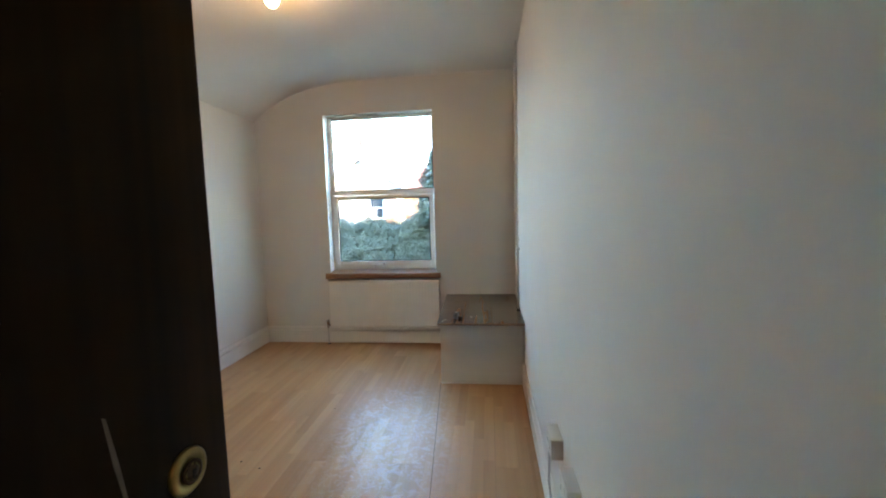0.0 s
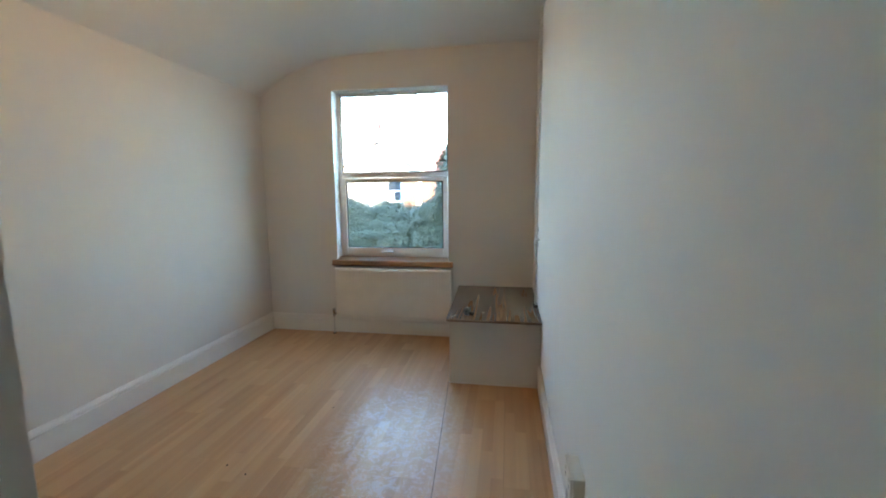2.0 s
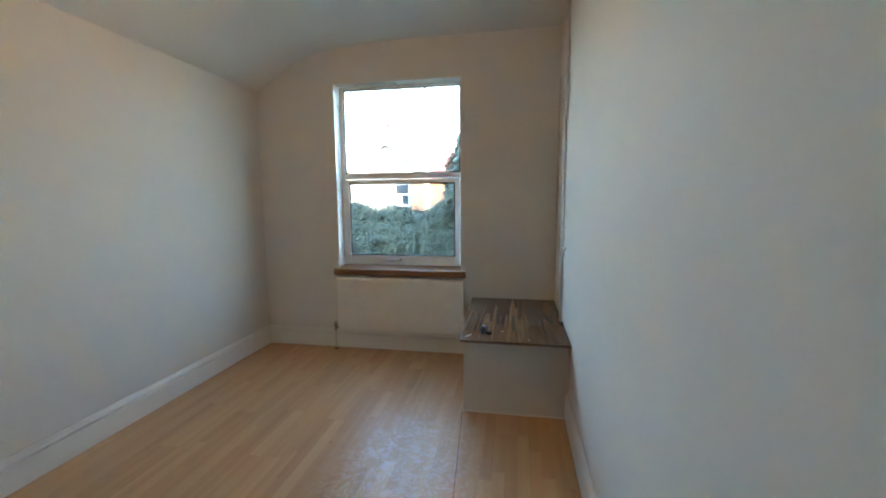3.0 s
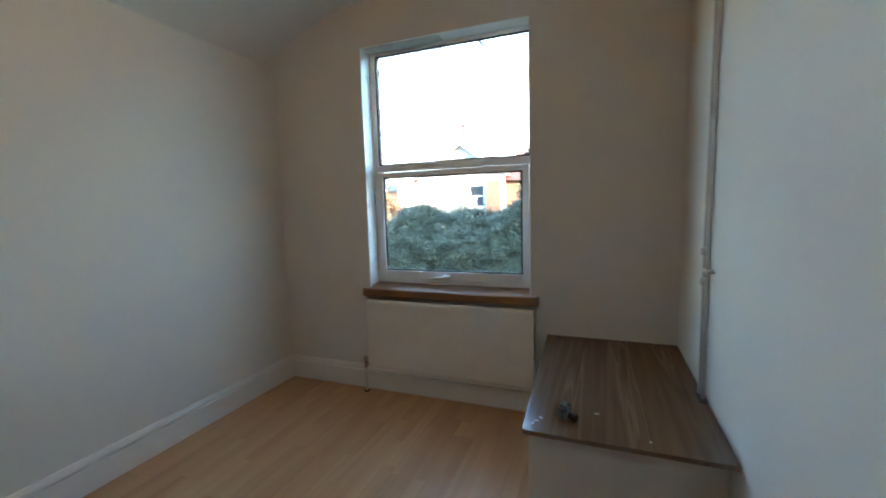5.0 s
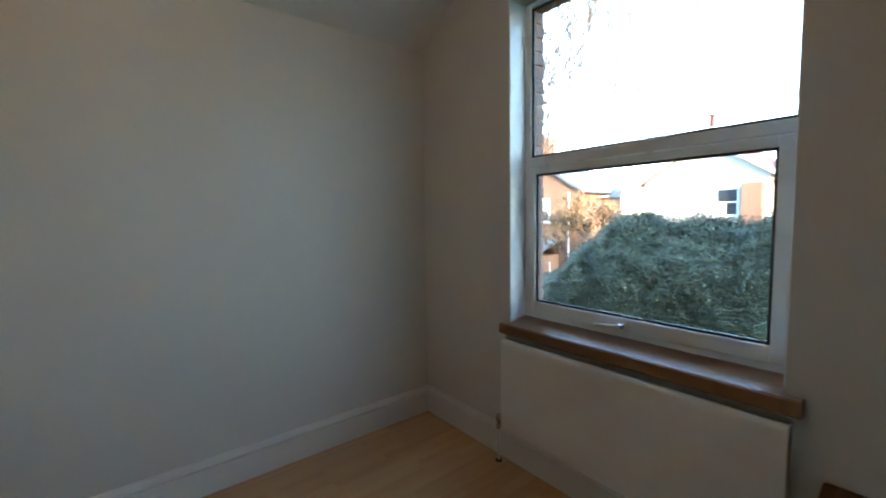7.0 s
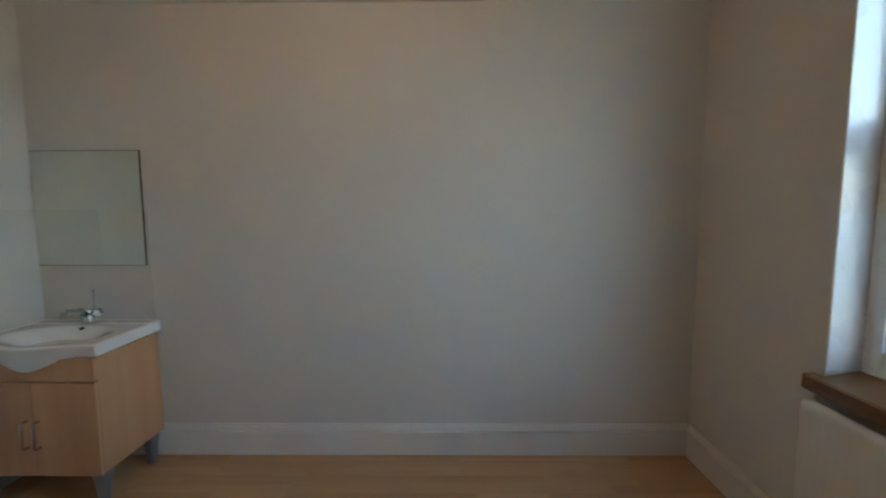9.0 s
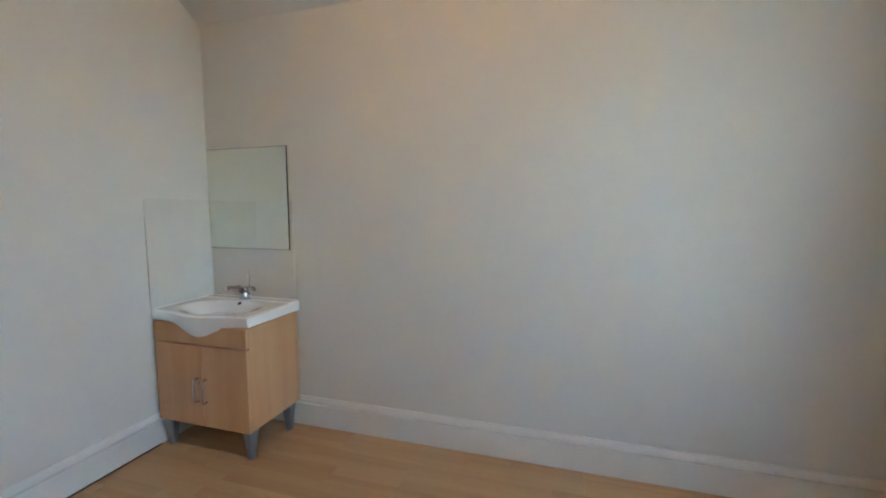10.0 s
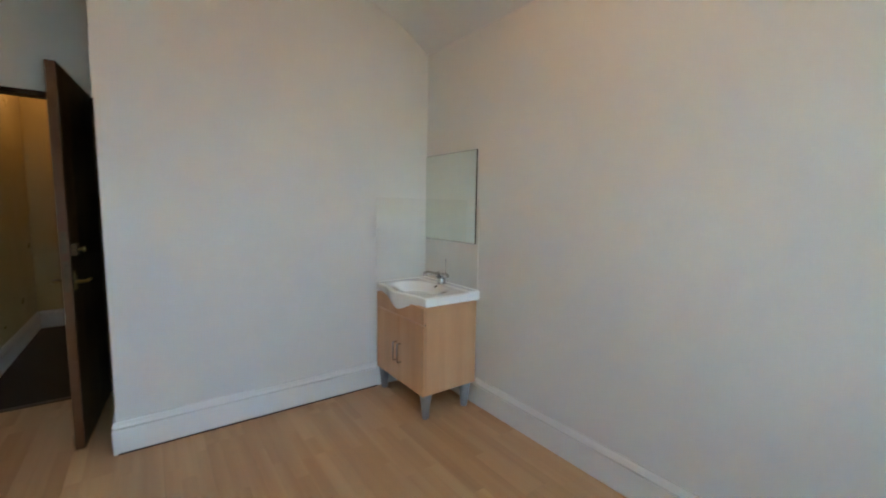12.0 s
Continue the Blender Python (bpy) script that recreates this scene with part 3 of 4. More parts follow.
edge = prism([(2.0835, -1.1255), (2.091, -1.1375), (2.105, -1.1415), (2.768, -1.1415), (2.768, -1.1405), (2.1052, -1.1405), (2.0922, -1.1365), (2.0852, -1.125)], "z", 0.5175, 0.5345)
part("edge_strip", edge, BOARDEDGE, wt, "lighter brown edging strip")
for x, y, sx, sy, a in ((2.128, -1.062, 0.009, 0.005, 20), (2.142, -1.035, 0.007, 0.005, -35), (2.118, -1.085, 0.006, 0.004, 60), (2.345, -0.94, 0.009, 0.004, 15), (2.52, -1.085, 0.004, 0.003, 40)):
    b2 = cuboid(-sx, sx, -sy, sy, 0, 0.0007)
    tagged(part("label_scrap", b2, LABELMAT, m=pose(x, y, 0.5352, 0, 0, a)), "small torn pale label scrap on the board", "paper scrap", "scraps on the worktop")

# small moulded fitting left on the board
fit_root = root("pipe_fitting", "small dark blue grey moulded fitting on the board", "fitting", (2.235, -1.005, 0.535))
fit_root.rotation_euler = (0, 0, radians(-25))
bmb = cuboid(-0.026, 0.012, -0.022, 0.022, 0.0, 0.045, 0.006)
part("housing", bmb, FITTING, fit_root)
part("cap", prism([(-0.024, 0.045), (0.010, 0.045), (0.004, 0.054), (-0.018, 0.056)], "y", -0.018, 0.018, 0.002), FITTING, fit_root, "shiny sloping cap")
part("spout", tube([(0.008, 0, 0.016), (0.03, -0.006, 0.014), (0.045, -0.012, 0.008)], [0.012, 0.011, 0.008], 12), DARK, fit_root, smooth=True)
part("lug", cuboid(0.012, 0.04, 0.006, 0.024, 0.0, 0.018, 0.004), DARK, fit_root)

# ---------------------------------------------------------------- wall pipes by the corner
pipes = root("wall_pipes", "pair of painted vertical pipes with couplings", "pipe", (RW - 0.02, -0.67, 0.537))
PI_ = Matrix.Translation((-(RW - 0.02), 0.67, -0.537))


def ppart(name, bm, mat, label="", smooth=False):
    bmesh.ops.transform(bm, matrix=PI_, verts=bm.verts)
    return part(name, bm, mat, pipes, label, smooth)


for y, r in ((-0.640, 0.0085), (-0.690, 0.0065)):
    ppart("pipe", tube([(RW - 0.018, y, 0.537), (RW - 0.02, y + 0.002, 1.2), (RW - 0.017, y - 0.003, 2.0), (RW - 0.018, y, 2.815)], r, 12), PIPEPAINT, smooth=True)
for z in (1.01, 1.135):
    ppart("coupling", lathe([(0, 0), (0.015, 0), (0.0165, 0.006), (0.0165, 0.026), (0.015, 0.032), (0, 0.032)], Matrix.Translation((RW - 0.0195, -0.638, z)), 14), PIPEPAINT, smooth=True)
ppart("pipe_clip", cuboid(RW - 0.03, RW, -0.722, -0.62, 1.068, 1.08, 0.003), PIPEPAINT)
ppart("floor_plate", cuboid(RW - 0.034, RW - 0.002, -0.725, -0.62, 0.5365, 0.543, 0.003), DARK, "dark sealing plate")

# ---------------------------------------------------------------- wash basin unit
VY0, VY1, VX = BACK + 0.028, -2.941, 0.435
van = root("vanity_unit", "beech veneered vanity unit on grey legs", "vanity unit", (0.21, -3.25, 0))
VI = Matrix.Translation((-0.21, 3.25, 0))


def vpart(name, bm, mat, label="", parent=None, smooth=False):
    bmesh.ops.transform(bm, matrix=VI, verts=bm.verts)
    return part(name, bm, mat, parent or van, label, smooth)


vpart("body", cuboid(0.022, VX - 0.018, VY0, VY1, 0.163, 0.715, 0.002), BEECH)
vpart("fascia", cuboid(VX - 0.017, VX + 0.002, VY0 + 0.001, VY1 - 0.001, 0.612, 0.715, 0.003), BEECH)
MID = (VY0 + VY1) / 2 + 0.012
for name, y0, y1, hy in (("door", VY0 + 0.001, MID - 0.0015, MID - 0.032), ("door", MID + 0.0015, VY1 - 0.001, MID + 0.024)):
    dr = vpart(name, cuboid(VX - 0.017, VX + 0.002, y0, y1, 0.160, 0.605, 0.004, 3), BEECH, "beech veneered cupboard door")
    vpart("handle", tube([(VX, hy, 0.425), (VX + 0.024, hy, 0.425), (VX + 0.03, hy, 0.42), (VX + 0.03, hy, 0.306), (VX + 0.024, hy, 0.30), (VX, hy, 0.30)], 0.0055, 10), CHROME, "chrome bow handle", parent=dr, smooth=True)
vpart("shadow_gap", cuboid(0.03, VX - 0.016, VY0 + 0.002, VY1 - 0.004, 0.605, 0.612), DARK)


def leg(x, y):
    b = bmesh.new()
    pts = [(0.0, 0.017), (0.01, 0.019), (0.09, 0.024), (0.15, 0.030), (0.166, 0.032)]
    rings = []
    for z, s in pts:
        rings.append([b.verts.new((x + sx * s * (1.0 if sx > 0 else 1.0), y + sy * s, z)) for sx, sy in ((-1, -1), (1, -1), (1, 1), (-1, 1))])
    for p, q in zip(rings, rings[1:]):
        for k in range(4):
            b.faces.new((p[k], p[(k + 1) % 4], q[(k + 1) % 4], q[k]))
    b.faces.new(rings[0])
    b.faces.new(rings[-1])
    bmesh.ops.recalc_face_normals(b, faces=b.faces)
    bmesh.ops.bevel(b, geom=[e for e in b.edges if abs(e.verts[0].co.z - e.verts[1].co.z) > 0.005], offset=0.006, segments=3, affect="EDGES")
    return b


for x in (0.393, 0.085):
    for y in (VY0 + 0.035, VY1 - 0.035):
        vpart("leg", leg(x, y), GREYLEG, "grey tapered plastic leg")

basin = root("wash_basin", "white ceramic wash basin with bowed front", "wash basin", (0.22, -3.26, 0.72))
SI = Matrix.Translation((-0.22, 3.26, -0.72))


def spart(name, bm, mat, label="", parent=None, smooth=False):
    bmesh.ops.transform(bm, matrix=SI, verts=bm.verts)
    return part(name, bm, mat, parent or basin, label, smooth)


# rim, bowl and bowed apron as one shell, from a grid over the plan
SY0, SY1, SXF = BACK + 0.004, -2.938, 0.425
SN, SM = 60, 44


def front(f):
    """How far the front bows out, and how deep the apron hangs, along the width."""
    g = math.exp(-((f - 0.52) / 0.24) ** 2)
    return SXF + 0.055 * g, 0.722 - 0.062 * math.exp(-((f - 0.54) / 0.19) ** 2)


def basin_top(x, y):
    cx, cy = 0.265, (SY0 + SY1) / 2 - 0.005
    r = math.sqrt(((x - cx) / 0.175) ** 2 + ((y - cy) / 0.262) ** 2)
    z = 0.776
    if r < 1.0:
        z -= 0.10 * (1 - r * r) ** 1.9
    if x < 0.075:
        z += 0.004
    return z


bm = bmesh.new()
top = []
for i in range(SN + 1):
    f = i / SN
    y = SY0 + f * (SY1 - SY0)
    xf, _ = front(f)
    top.append([bm.verts.new((0.003 + (xf - 0.003) * j / SM, y, basin_top(0.003 + (xf - 0.003) * j / SM, y) - (0.006 if j == SM or i in (0, SN) else 0.0))) for j in range(SM + 1)])
for i in range(SN):
    for j in range(SM):
        bm.faces.new((top[i][j], top[i + 1][j], top[i + 1][j + 1], top[i][j + 1]))
low = []
for i in range(SN + 1):
    f = i / SN
    xf, zl = front(f)
    low.append(bm.verts.new((xf - 0.006 - 0.02 * (0.722 - zl) / 0.062, SY0 + f * (SY1 - SY0), zl)))
mid_l = [bm.verts.new((v.co.x * 0.5 + 0.5 * top[i][SM].co.x + 0.004, v.co.y, (v.co.z + top[i][SM].co.z) / 2)) for i, v in enumerate(low)]
for i in range(SN):
    bm.faces.new((top[i][SM], top[i + 1][SM], mid_l[i + 1], mid_l[i]))
    bm.faces.new((mid_l[i], mid_l[i + 1], low[i + 1], low[i]))
for i in (0, SN):
    a = bm.verts.new((0.003, top[i][0].co.y, 0.722))
    bm.faces.new([top[i][j] for j in range(SM + 1)] + [mid_l[i], low[i], a])
    if i == 0:
        a0 = a
bm.faces.new([a0] + low + [a])
bm.faces.new([a0, a] + [top[i][0] for i in range(SN, -1, -1)])
bmesh.ops.recalc_face_normals(bm, faces=bm.faces)
bs = spart("bowl", bm, CERAMIC, smooth=True)
md = bs.modifiers.new("edge", "EDGE_SPLIT")
md.split_angle = radians(50)
spart("overflow_hole", lathe([(0, 0), (0.012, 0), (0.012, 0.002), (0.0085, 0.003), (0.0, 0.001)], Matrix.Translation((0.128, -3.262, 0.7655)) @ Matrix.Rotation(radians(35), 4, "Y"), 16), DARK, "dark overflow hole", smooth=True)
spart("waste", lathe([(0, 0), (0.022, 0), (0.022, 0.003), (0.014, 0.004), (0.0, 0.002)], Matrix.Translation((0.265, -3.266, 0.676)), 18), CHROME, "chrome waste", smooth=True)
tap = tagged(root("mixer_tap", "chrome mixer tap with thin pop-up rod", "tap", (0.075, -3.268, 0.78)), "chrome mixer tap with thin pop-up rod", "tap")
tap.scale = (1.15, 1.15, 1.15)
part("tap_body", lathe([(0, 0), (0.027, 0), (0.027, 0.006), (0.021, 0.012), (0.019, 0.05), (0.021, 0.056), (0.017, 0.066), (0, 0.068)], Matrix.Identity(4), 20), CHROME, tap, smooth=True)
part("spout", tube([(0.01, 0, 0.045), (0.06, 0.0, 0.068), (0.105, 0.0, 0.08), (0.122, 0, 0.077), (0.126, 0, 0.062)], [0.016, 0.013, 0.011, 0.012, 0.011], 14), CHROME, tap, smooth=True)
for s in (-1, 1):
    part("tap_head", tube([(0, s * 0.015, 0.04), (-0.002, s * 0.035, 0.05), (-0.004, s * 0.052, 0.058)], [0.011, 0.018, 0.016], 12), CHROME, tap, "round chrome tap head", smooth=True)
part("pop_up_rod", tube([(-0.028, 0.004, 0.0), (-0.028, 0.004, 0.148)], 0.003, 8), CHROME, tap, smooth=True)
part("rod_knob", lathe([(0, 0), (0.005, 0), (0.006, 0.006), (0.0, 0.012)], Matrix.Translation((-0.028, 0.004, 0.146)), 10), CHROME, tap, smooth=True)

spl = root("splashback", "pale glossy splash panels around the basin", "splashback", (0.0, BACK, 0.78))
part("side_sheet", cuboid(0.0, 0.428, 0.0002, 0.005, 0.0, 0.605, 0.0015), SPLASH, spl)
part("rear_sheet", cuboid(0.0002, 0.005, 0.006, 0.624, 0.0, 0.605, 0.0015), SPLASH, spl)
part("sealant_bead", tube([(0.004, 0.008, -0.001), (0.426, 0.008, -0.001)], 0.004, 8), GLOSS, spl)
part("sealant_bead", tube([(0.008, 0.012, -0.001), (0.008, 0.62, -0.001)], 0.004, 8), GLOSS, spl)

mir = root("wall_mirror", "frameless square wall mirror with dark worn edges", "mirror", (0.006, -3.28, 1.083))
part("backing", cuboid(0.0, 0.004, -0.297, 0.297, 0.0, 0.617), DARK, mir, "dark worn edge")
part("glass", cuboid(0.0042, 0.0075, -0.2945, 0.2935, 0.0025, 0.6145, 0.001), MIRROR, mir)

# ---------------------------------------------------------------- door
DH = Vector((2.055, DOORY + 0.025, 0))
DF = Vector((2.119, -3.733, 0))
dvec = (DF - DH)
DW = dvec.length
dang = math.degrees(math.atan2(dvec.y, dvec.x))
door = struct(root("door_1", "dark stained flush timber door standing open", "door", DH), "dark stained flush timber door standing open", "door")
door.rotation_euler = (0, 0, radians(dang))
# local: x along the leaf from the hinge, y to the alcove wall, thickness 0.04
part("leaf", cuboid(0, DW, 0.0, 0.042, 0.008, 2.003, 0.002), DOORWOOD, door)
part("latch_rose", lathe([(0, 0), (0.029, 0), (0.030, 0.003), (0.026, 0.007), (0.019, 0.008), (0.018, 0.005), (0.012, 0.005), (0.011, 0.009), (0.0, 0.009)], Matrix.Translation((DW - 0.071, 0.0, 1.083)) @ Matrix.Rotation(radians(90), 4, "X"), 28), BRASS, door, "round brass night latch", True)
part("lock_cylinder", lathe([(0, 0.0075), (0.0155, 0.0075), (0.0155, 0.0098), (0.0125, 0.0105), (0.0115, 0.009), (0.0085, 0.009), (0.008, 0.0112), (0, 0.0115)], Matrix.Translation((DW - 0.071, 0.0, 1.083)) @ Matrix.Rotation(radians(90), 4, "X"), 24), DULLMETAL, door, "grey lock cylinder with rings", True)
part("keyhole", cuboid(DW - 0.0735, DW - 0.0685, -0.0122, -0.0108, 1.075, 1.087), DARK, door)
for side, y0, y1 in ((-1, -0.0025, -0.0002), (1, 0.0422, 0.0445)):
    pl = [(DW - 0.095, 0.862), (DW - 0.034, 0.862), (DW - 0.034, 0.925), (DW - 0.040, 0.962), (DW - 0.050, 0.964), (DW - 0.095, 0.918)]
    hp = part("handle_plate", prism(pl, "y", y0, y1), BRASS, door, "brass handle plate")
    yb = y0 if side < 0 else y1
    part("lever", tube([(DW - 0.056, yb, 0.905), (DW - 0.056, yb + side * 0.035, 0.905), (DW - 0.060, yb + side * 0.045, 0.905), (DW - 0.105, yb + side * 0.048, 0.907), (DW - 0.155, yb + side * 0.045, 0.901)], [0.011, 0.009, 0.010, 0.009, 0.007], 12), BRASS, hp, "brass lever handle", True)
    for sx_, z in ((0.085, 0.873), (0.046, 0.952), (0.085, 0.912)):
        part("screw", lathe([(0, 0), (0.004, 0), (0.003, 0.0015), (0, 0.001)], Matrix.Translation((DW - sx_, yb, z)) @ Matrix.Rotation(radians(90 * -side), 4, "X"), 10), DARK, hp)
part("rim_latch", cuboid(DW - 0.085, DW - 0.012, 0.0425, 0.066, 1.045, 1.105, 0.004), DULLMETAL, door, "tarnished rim latch case")
part("latch_knob", lathe([(0, 0), (0.007, 0), (0.007, 0.012), (0.014, 0.018), (0.014, 0.028), (0, 0.03)], Matrix.Translation((DW - 0.055, 0.066, 1.075)) @ Matrix.Rotation(radians(-90), 4, "X"), 16), BRASS, door, "small brass latch knob", True)
part("edge_lipping", cuboid(DW, DW + 0.0008, 0.001, 0.041, 0.01, 2.0), DOOREDGE, door, "red brown door edge")
part("edge_plate", cuboid(DW, DW + 0.0015, 0.008, 0.034, 0.86, 1.02), DULLMETAL, door, "tarnished edge plate")
part("edge_plate", cuboid(DW, DW + 0.0015, 0.010, 0.032, 1.06, 1.17), DULLMETAL, door, "tarnished edge plate")
part("scratch_mark", prism([(DW - 0.152, 1.10), (DW - 0.148, 1.10), (DW - 0.154, 1.145), (DW - 0.163, 1.20), (DW - 0.167, 1.203), (DW - 0.160, 1.145)], "y", -0.0006, 0.0005), SCRATCH, door, "pale scratch in the stain")
for z in (0.22, 1.0, 1.78):
    part("hinge", tube([(-0.004, -0.004, z - 0.04), (-0.004, -0.004, z + 0.04)], 0.006, 10), BRASS, door, "brass hinge", True)
part("bottom_bolt", cuboid(DW - 0.05, DW - 0.03, -0.012, -0.001, 0.012, 0.075, 0.003), CHROME, door, "small metal bolt")
dfr = struct(root("door_frame", "dark stained door lining", "door frame", (2.35, DOORY - 0.05, 0)), "dark stained door lining around the opening", "door frame")
for nm, x0, x1, z0, z1 in (("jamb", DX0, DX0 + 0.082, 0.0, DZ), ("jamb", DX1 - 0.03, DX1, 0.0, DZ), ("head", DX0 + 0.082, DX1 - 0.03, DZ - 0.03, DZ)):
    b = cuboid(x0, x1, DOORY - 0.105, DOORY + 0.004, z0, z1, 0.003)
    bmesh.ops.transform(b, matrix=Matrix.Translation((-2.35, -(DOORY - 0.05), 0)), verts=b.verts)
    part(nm, b, DOORWOOD, dfr)

# ---------------------------------------------------------------- sockets and cable on the right wall


def socket(y0, y1, z0, z1, depth):
    r = root("surface_socket", "ivory surface mounted socket box above the skirting", "socket", (RW, (y0 + y1) / 2, z0), "sockets on the long wall")
    w, h = (y1 - y0) / 2, z1 - z0
    part("back_box", cuboid(-depth + 0.009, -0.0005, -w, w, 0, h, 0.004), SOCKET, r)
    fp = part("face_plate", cuboid(-depth, -depth + 0.0088, -w - 0.001, w + 0.001, -0.001, h + 0.001, 0.003), SOCKET, r)
    for yy in (-w * 0.5, w * 0.5):
        part("switch", cuboid(-depth - 0.003, -depth + 0.001, yy - 0.008, yy + 0.008, h * 0.66, h * 0.86, 0.002), SOCKET, fp)
        part("pin_hole", cuboid(-depth - 0.0006, -depth + 0.001, yy - 0.003, yy + 0.003, h * 0.3, h * 0.5), DARK, fp)
    return r


socket(-2.75, -2.62, 0.45, 0.53, 0.046)
socket(-3.06, -2.93, 0.46, 0.545, 0.046)
cable = tagged(part("cable", tube([(RW - 0.015, -3.055, 0.51), (RW - 0.015, -3.078, 0.495), (RW - 0.012, -3.095, 0.40), (RW - 0.016, -3.09, 0.27), (RW - 0.024, -3.085, 0.19), (RW - 0.026, -3.09, 0.15)], 0.004, 8), CABLE, smooth=True), "loose grey cable hanging from a socket", "cable")

tagged(part("cable", tube([(RW - 0.022, -2.622, 0.49), (RW - 0.020, -2.608, 0.47), (RW - 0.030, -2.600, 0.40), (RW - 0.034, -2.604, 0.27), (RW - 0.024, -2.61, 0.17)], 0.005, 8), CABLE, smooth=True), "short grey cable dropping to the skirting", "cable")

# ---------------------------------------------------------------- lamps


def pendant(at, top, mat, label):
    r = root("pendant_lamp", label, "lamp", (at[0], at[1], at[2]))
    part("ceiling_rose", lathe([(0, 0), (0.05, 0), (0.045, -0.018), (0.02, -0.03), (0, -0.03)], Matrix.Translation((0, 0, top - at[2])), 24), UPVC, r, smooth=True)
    if top - at[2] > 0.12:
        part("flex", tube([(0, 0, 0.07), (0, 0, top - at[2] - 0.02)], 0.003, 8), UPVC, r)
    part("bulb_holder", lathe([(0, 0.04), (0.019, 0.04), (0.019, 0.075), (0.012, 0.09), (0, 0.09)], Matrix.Identity(4), 16), UPVC, r, smooth=True)
    part("bulb", lathe([(0.0, -0.045), (0.02, -0.042), (0.036, -0.025), (0.042, 0.0), (0.036, 0.02), (0.02, 0.035), (0.014, 0.045), (0, 0.045)], Matrix.Identity(4), 20), mat, r, "warm glowing bulb", True)
    return r


pendant((1.25, -1.85, 2.690), 2.772, BULB, "lit bare bulb in a ceiling holder")
pendant((2.38, -6.2, 2.38), 2.55, HALLBULB, "lit pendant bulb in the hallway")

# ---------------------------------------------------------------- outside
GZ = -3.2
gm = bmesh.new()
GN = 40
gv = {}
for i in range(GN + 1):
    for j in range(GN + 1):
        u, w = (i / GN * 2 - 1), (j / GN * 2 - 1)
        x, y = 900 * u * abs(u) ** 1.5, 900 * w * abs(w) ** 1.5
        gv[i, j] = gm.verts.new((x, y, GZ + 0.12 * noise.noise(Vector((x * 0.15, y * 0.15, 0.0)))))
for i in range(GN):
    for j in range(GN):
        gm.faces.new((gv[i, j], gv[i + 1, j], gv[i + 1, j + 1], gv[i, j + 1]))
struct(part("ground", gm, GRASS, smooth=True), "rough garden ground reaching the horizon", "ground")

# the house that holds the room: plain masses that shade the garden
mass = struct(root("own_house", "plain brick body of the house around the room", "house", (0, 0, GZ)), "plain brick body of the house around the room", "house")
for a in ((-26, 64, -9, 0.33, 0, 2.98), (-26, -0.21, -9, 0.33, 2.98, 6.2), (2.98, 64, -9, 0.33, 2.98, 6.2), (-0.21, 2.98, -9, -6.96, 2.98, 6.2)):
    part("wall", cuboid(*a), BRICKRED, mass)
part("roof", prism([(-9.3, 6.36), (0.5, 6.36), (-3.6, 13.4)], "x", -26.3, 64.3), SLATE, mass)

# outer brick skin beside and around the window
skin = struct(part("facade_skin", wall_with_hole(-0.2, RW + 0.2, -0.2, TOP, 0.731, 1.989, 0.70, 2.50, 0.232, 0.331), BRICKRED), "brick outer skin around the window opening", "wall")
part("cavity_closer", wall_with_hole(0.5, 2.3, 0.5, 2.8, 0.765, 1.95, 0.72, 2.48, 0.2, 0.232), MORTAR, skin)
part("outer_sill", prism([(0.19, 0.72), (0.19, 0.765), (0.38, 0.74), (0.38, 0.70)], "x", 0.72, 2.0, 0.004), PLASTER, skin, "stone outer sill")
brick_me = bpy.data.meshes.new("brick")
b = cuboid(-0.1075, 0.1075, -0.051, 0.051, -0.0325, 0.0325, 0.003, 1)
b.to_mesh(brick_me)
b.free()
brick_me.materials.append(BRICKONE)
for c in range(25):
    for side in (0, 1):
        ob = new("brick", brick_me)
        ob.parent = skin
        if side == 0:
            ob.location = (0.735 - 0.1075 + (0.0 if c % 2 else 0.004), 0.284, 0.74 + c * 0.075)
        else:
            ob.location = (1.985 + 0.1075 - (0.0 if c % 2 else 0.004), 0.284, 0.74 + c * 0.075)


def leaf_mesh(points, size, rnd, flat=0.5):
    """Many small pointed leaves at points (place, outward way)."""
    vs, fs = [], []
    for p, n in points:
        d = (n + Vector((rnd.uniform(-1, 1), rnd.uniform(-1, 1), rnd.uniform(-1, 1))) * 0.9).normalized()
        s = d.cross(Vector((rnd.uniform(-1, 1), rnd.uniform(-1, 1), rnd.uniform(-1, 1)))).normalized()
        u = s.cross(d).normalized()
        L = size * rnd.uniform(0.6, 1.35)
        k = len(vs)
        vs += [p - s * L * 0.5, p + u * L * 0.26 + d * L * 0.1, p + s * L * 0.5, p - u * L * 0.26 + d * L * 0.1]
        fs += [(k, k + 1, k + 2), (k, k + 2, k + 3)]
    me = bpy.data.meshes.new("leaves")
    me.from_pydata([tuple(v) for v in vs], [], fs)
    me.update()
    return me


def leaf_part(name, me, mat, parent, label=""):
    me.materials.append(mat)
    ob = new(name, me)
    ob.parent = parent
    if label:
        tagged(ob, label)
    return ob


def hedge_top(x):
    """The hedge's height along its length: level, then falling away at its far end."""
    z = 1.05 + 0.10 * math.sin(x * 1.7) + 0.07 * math.sin(x * 4.3 + 1)
    if x < -3.3:
        z -= 0.62 * (-3.3 - x) + 0.1 * (-3.3 - x) ** 2
    return z


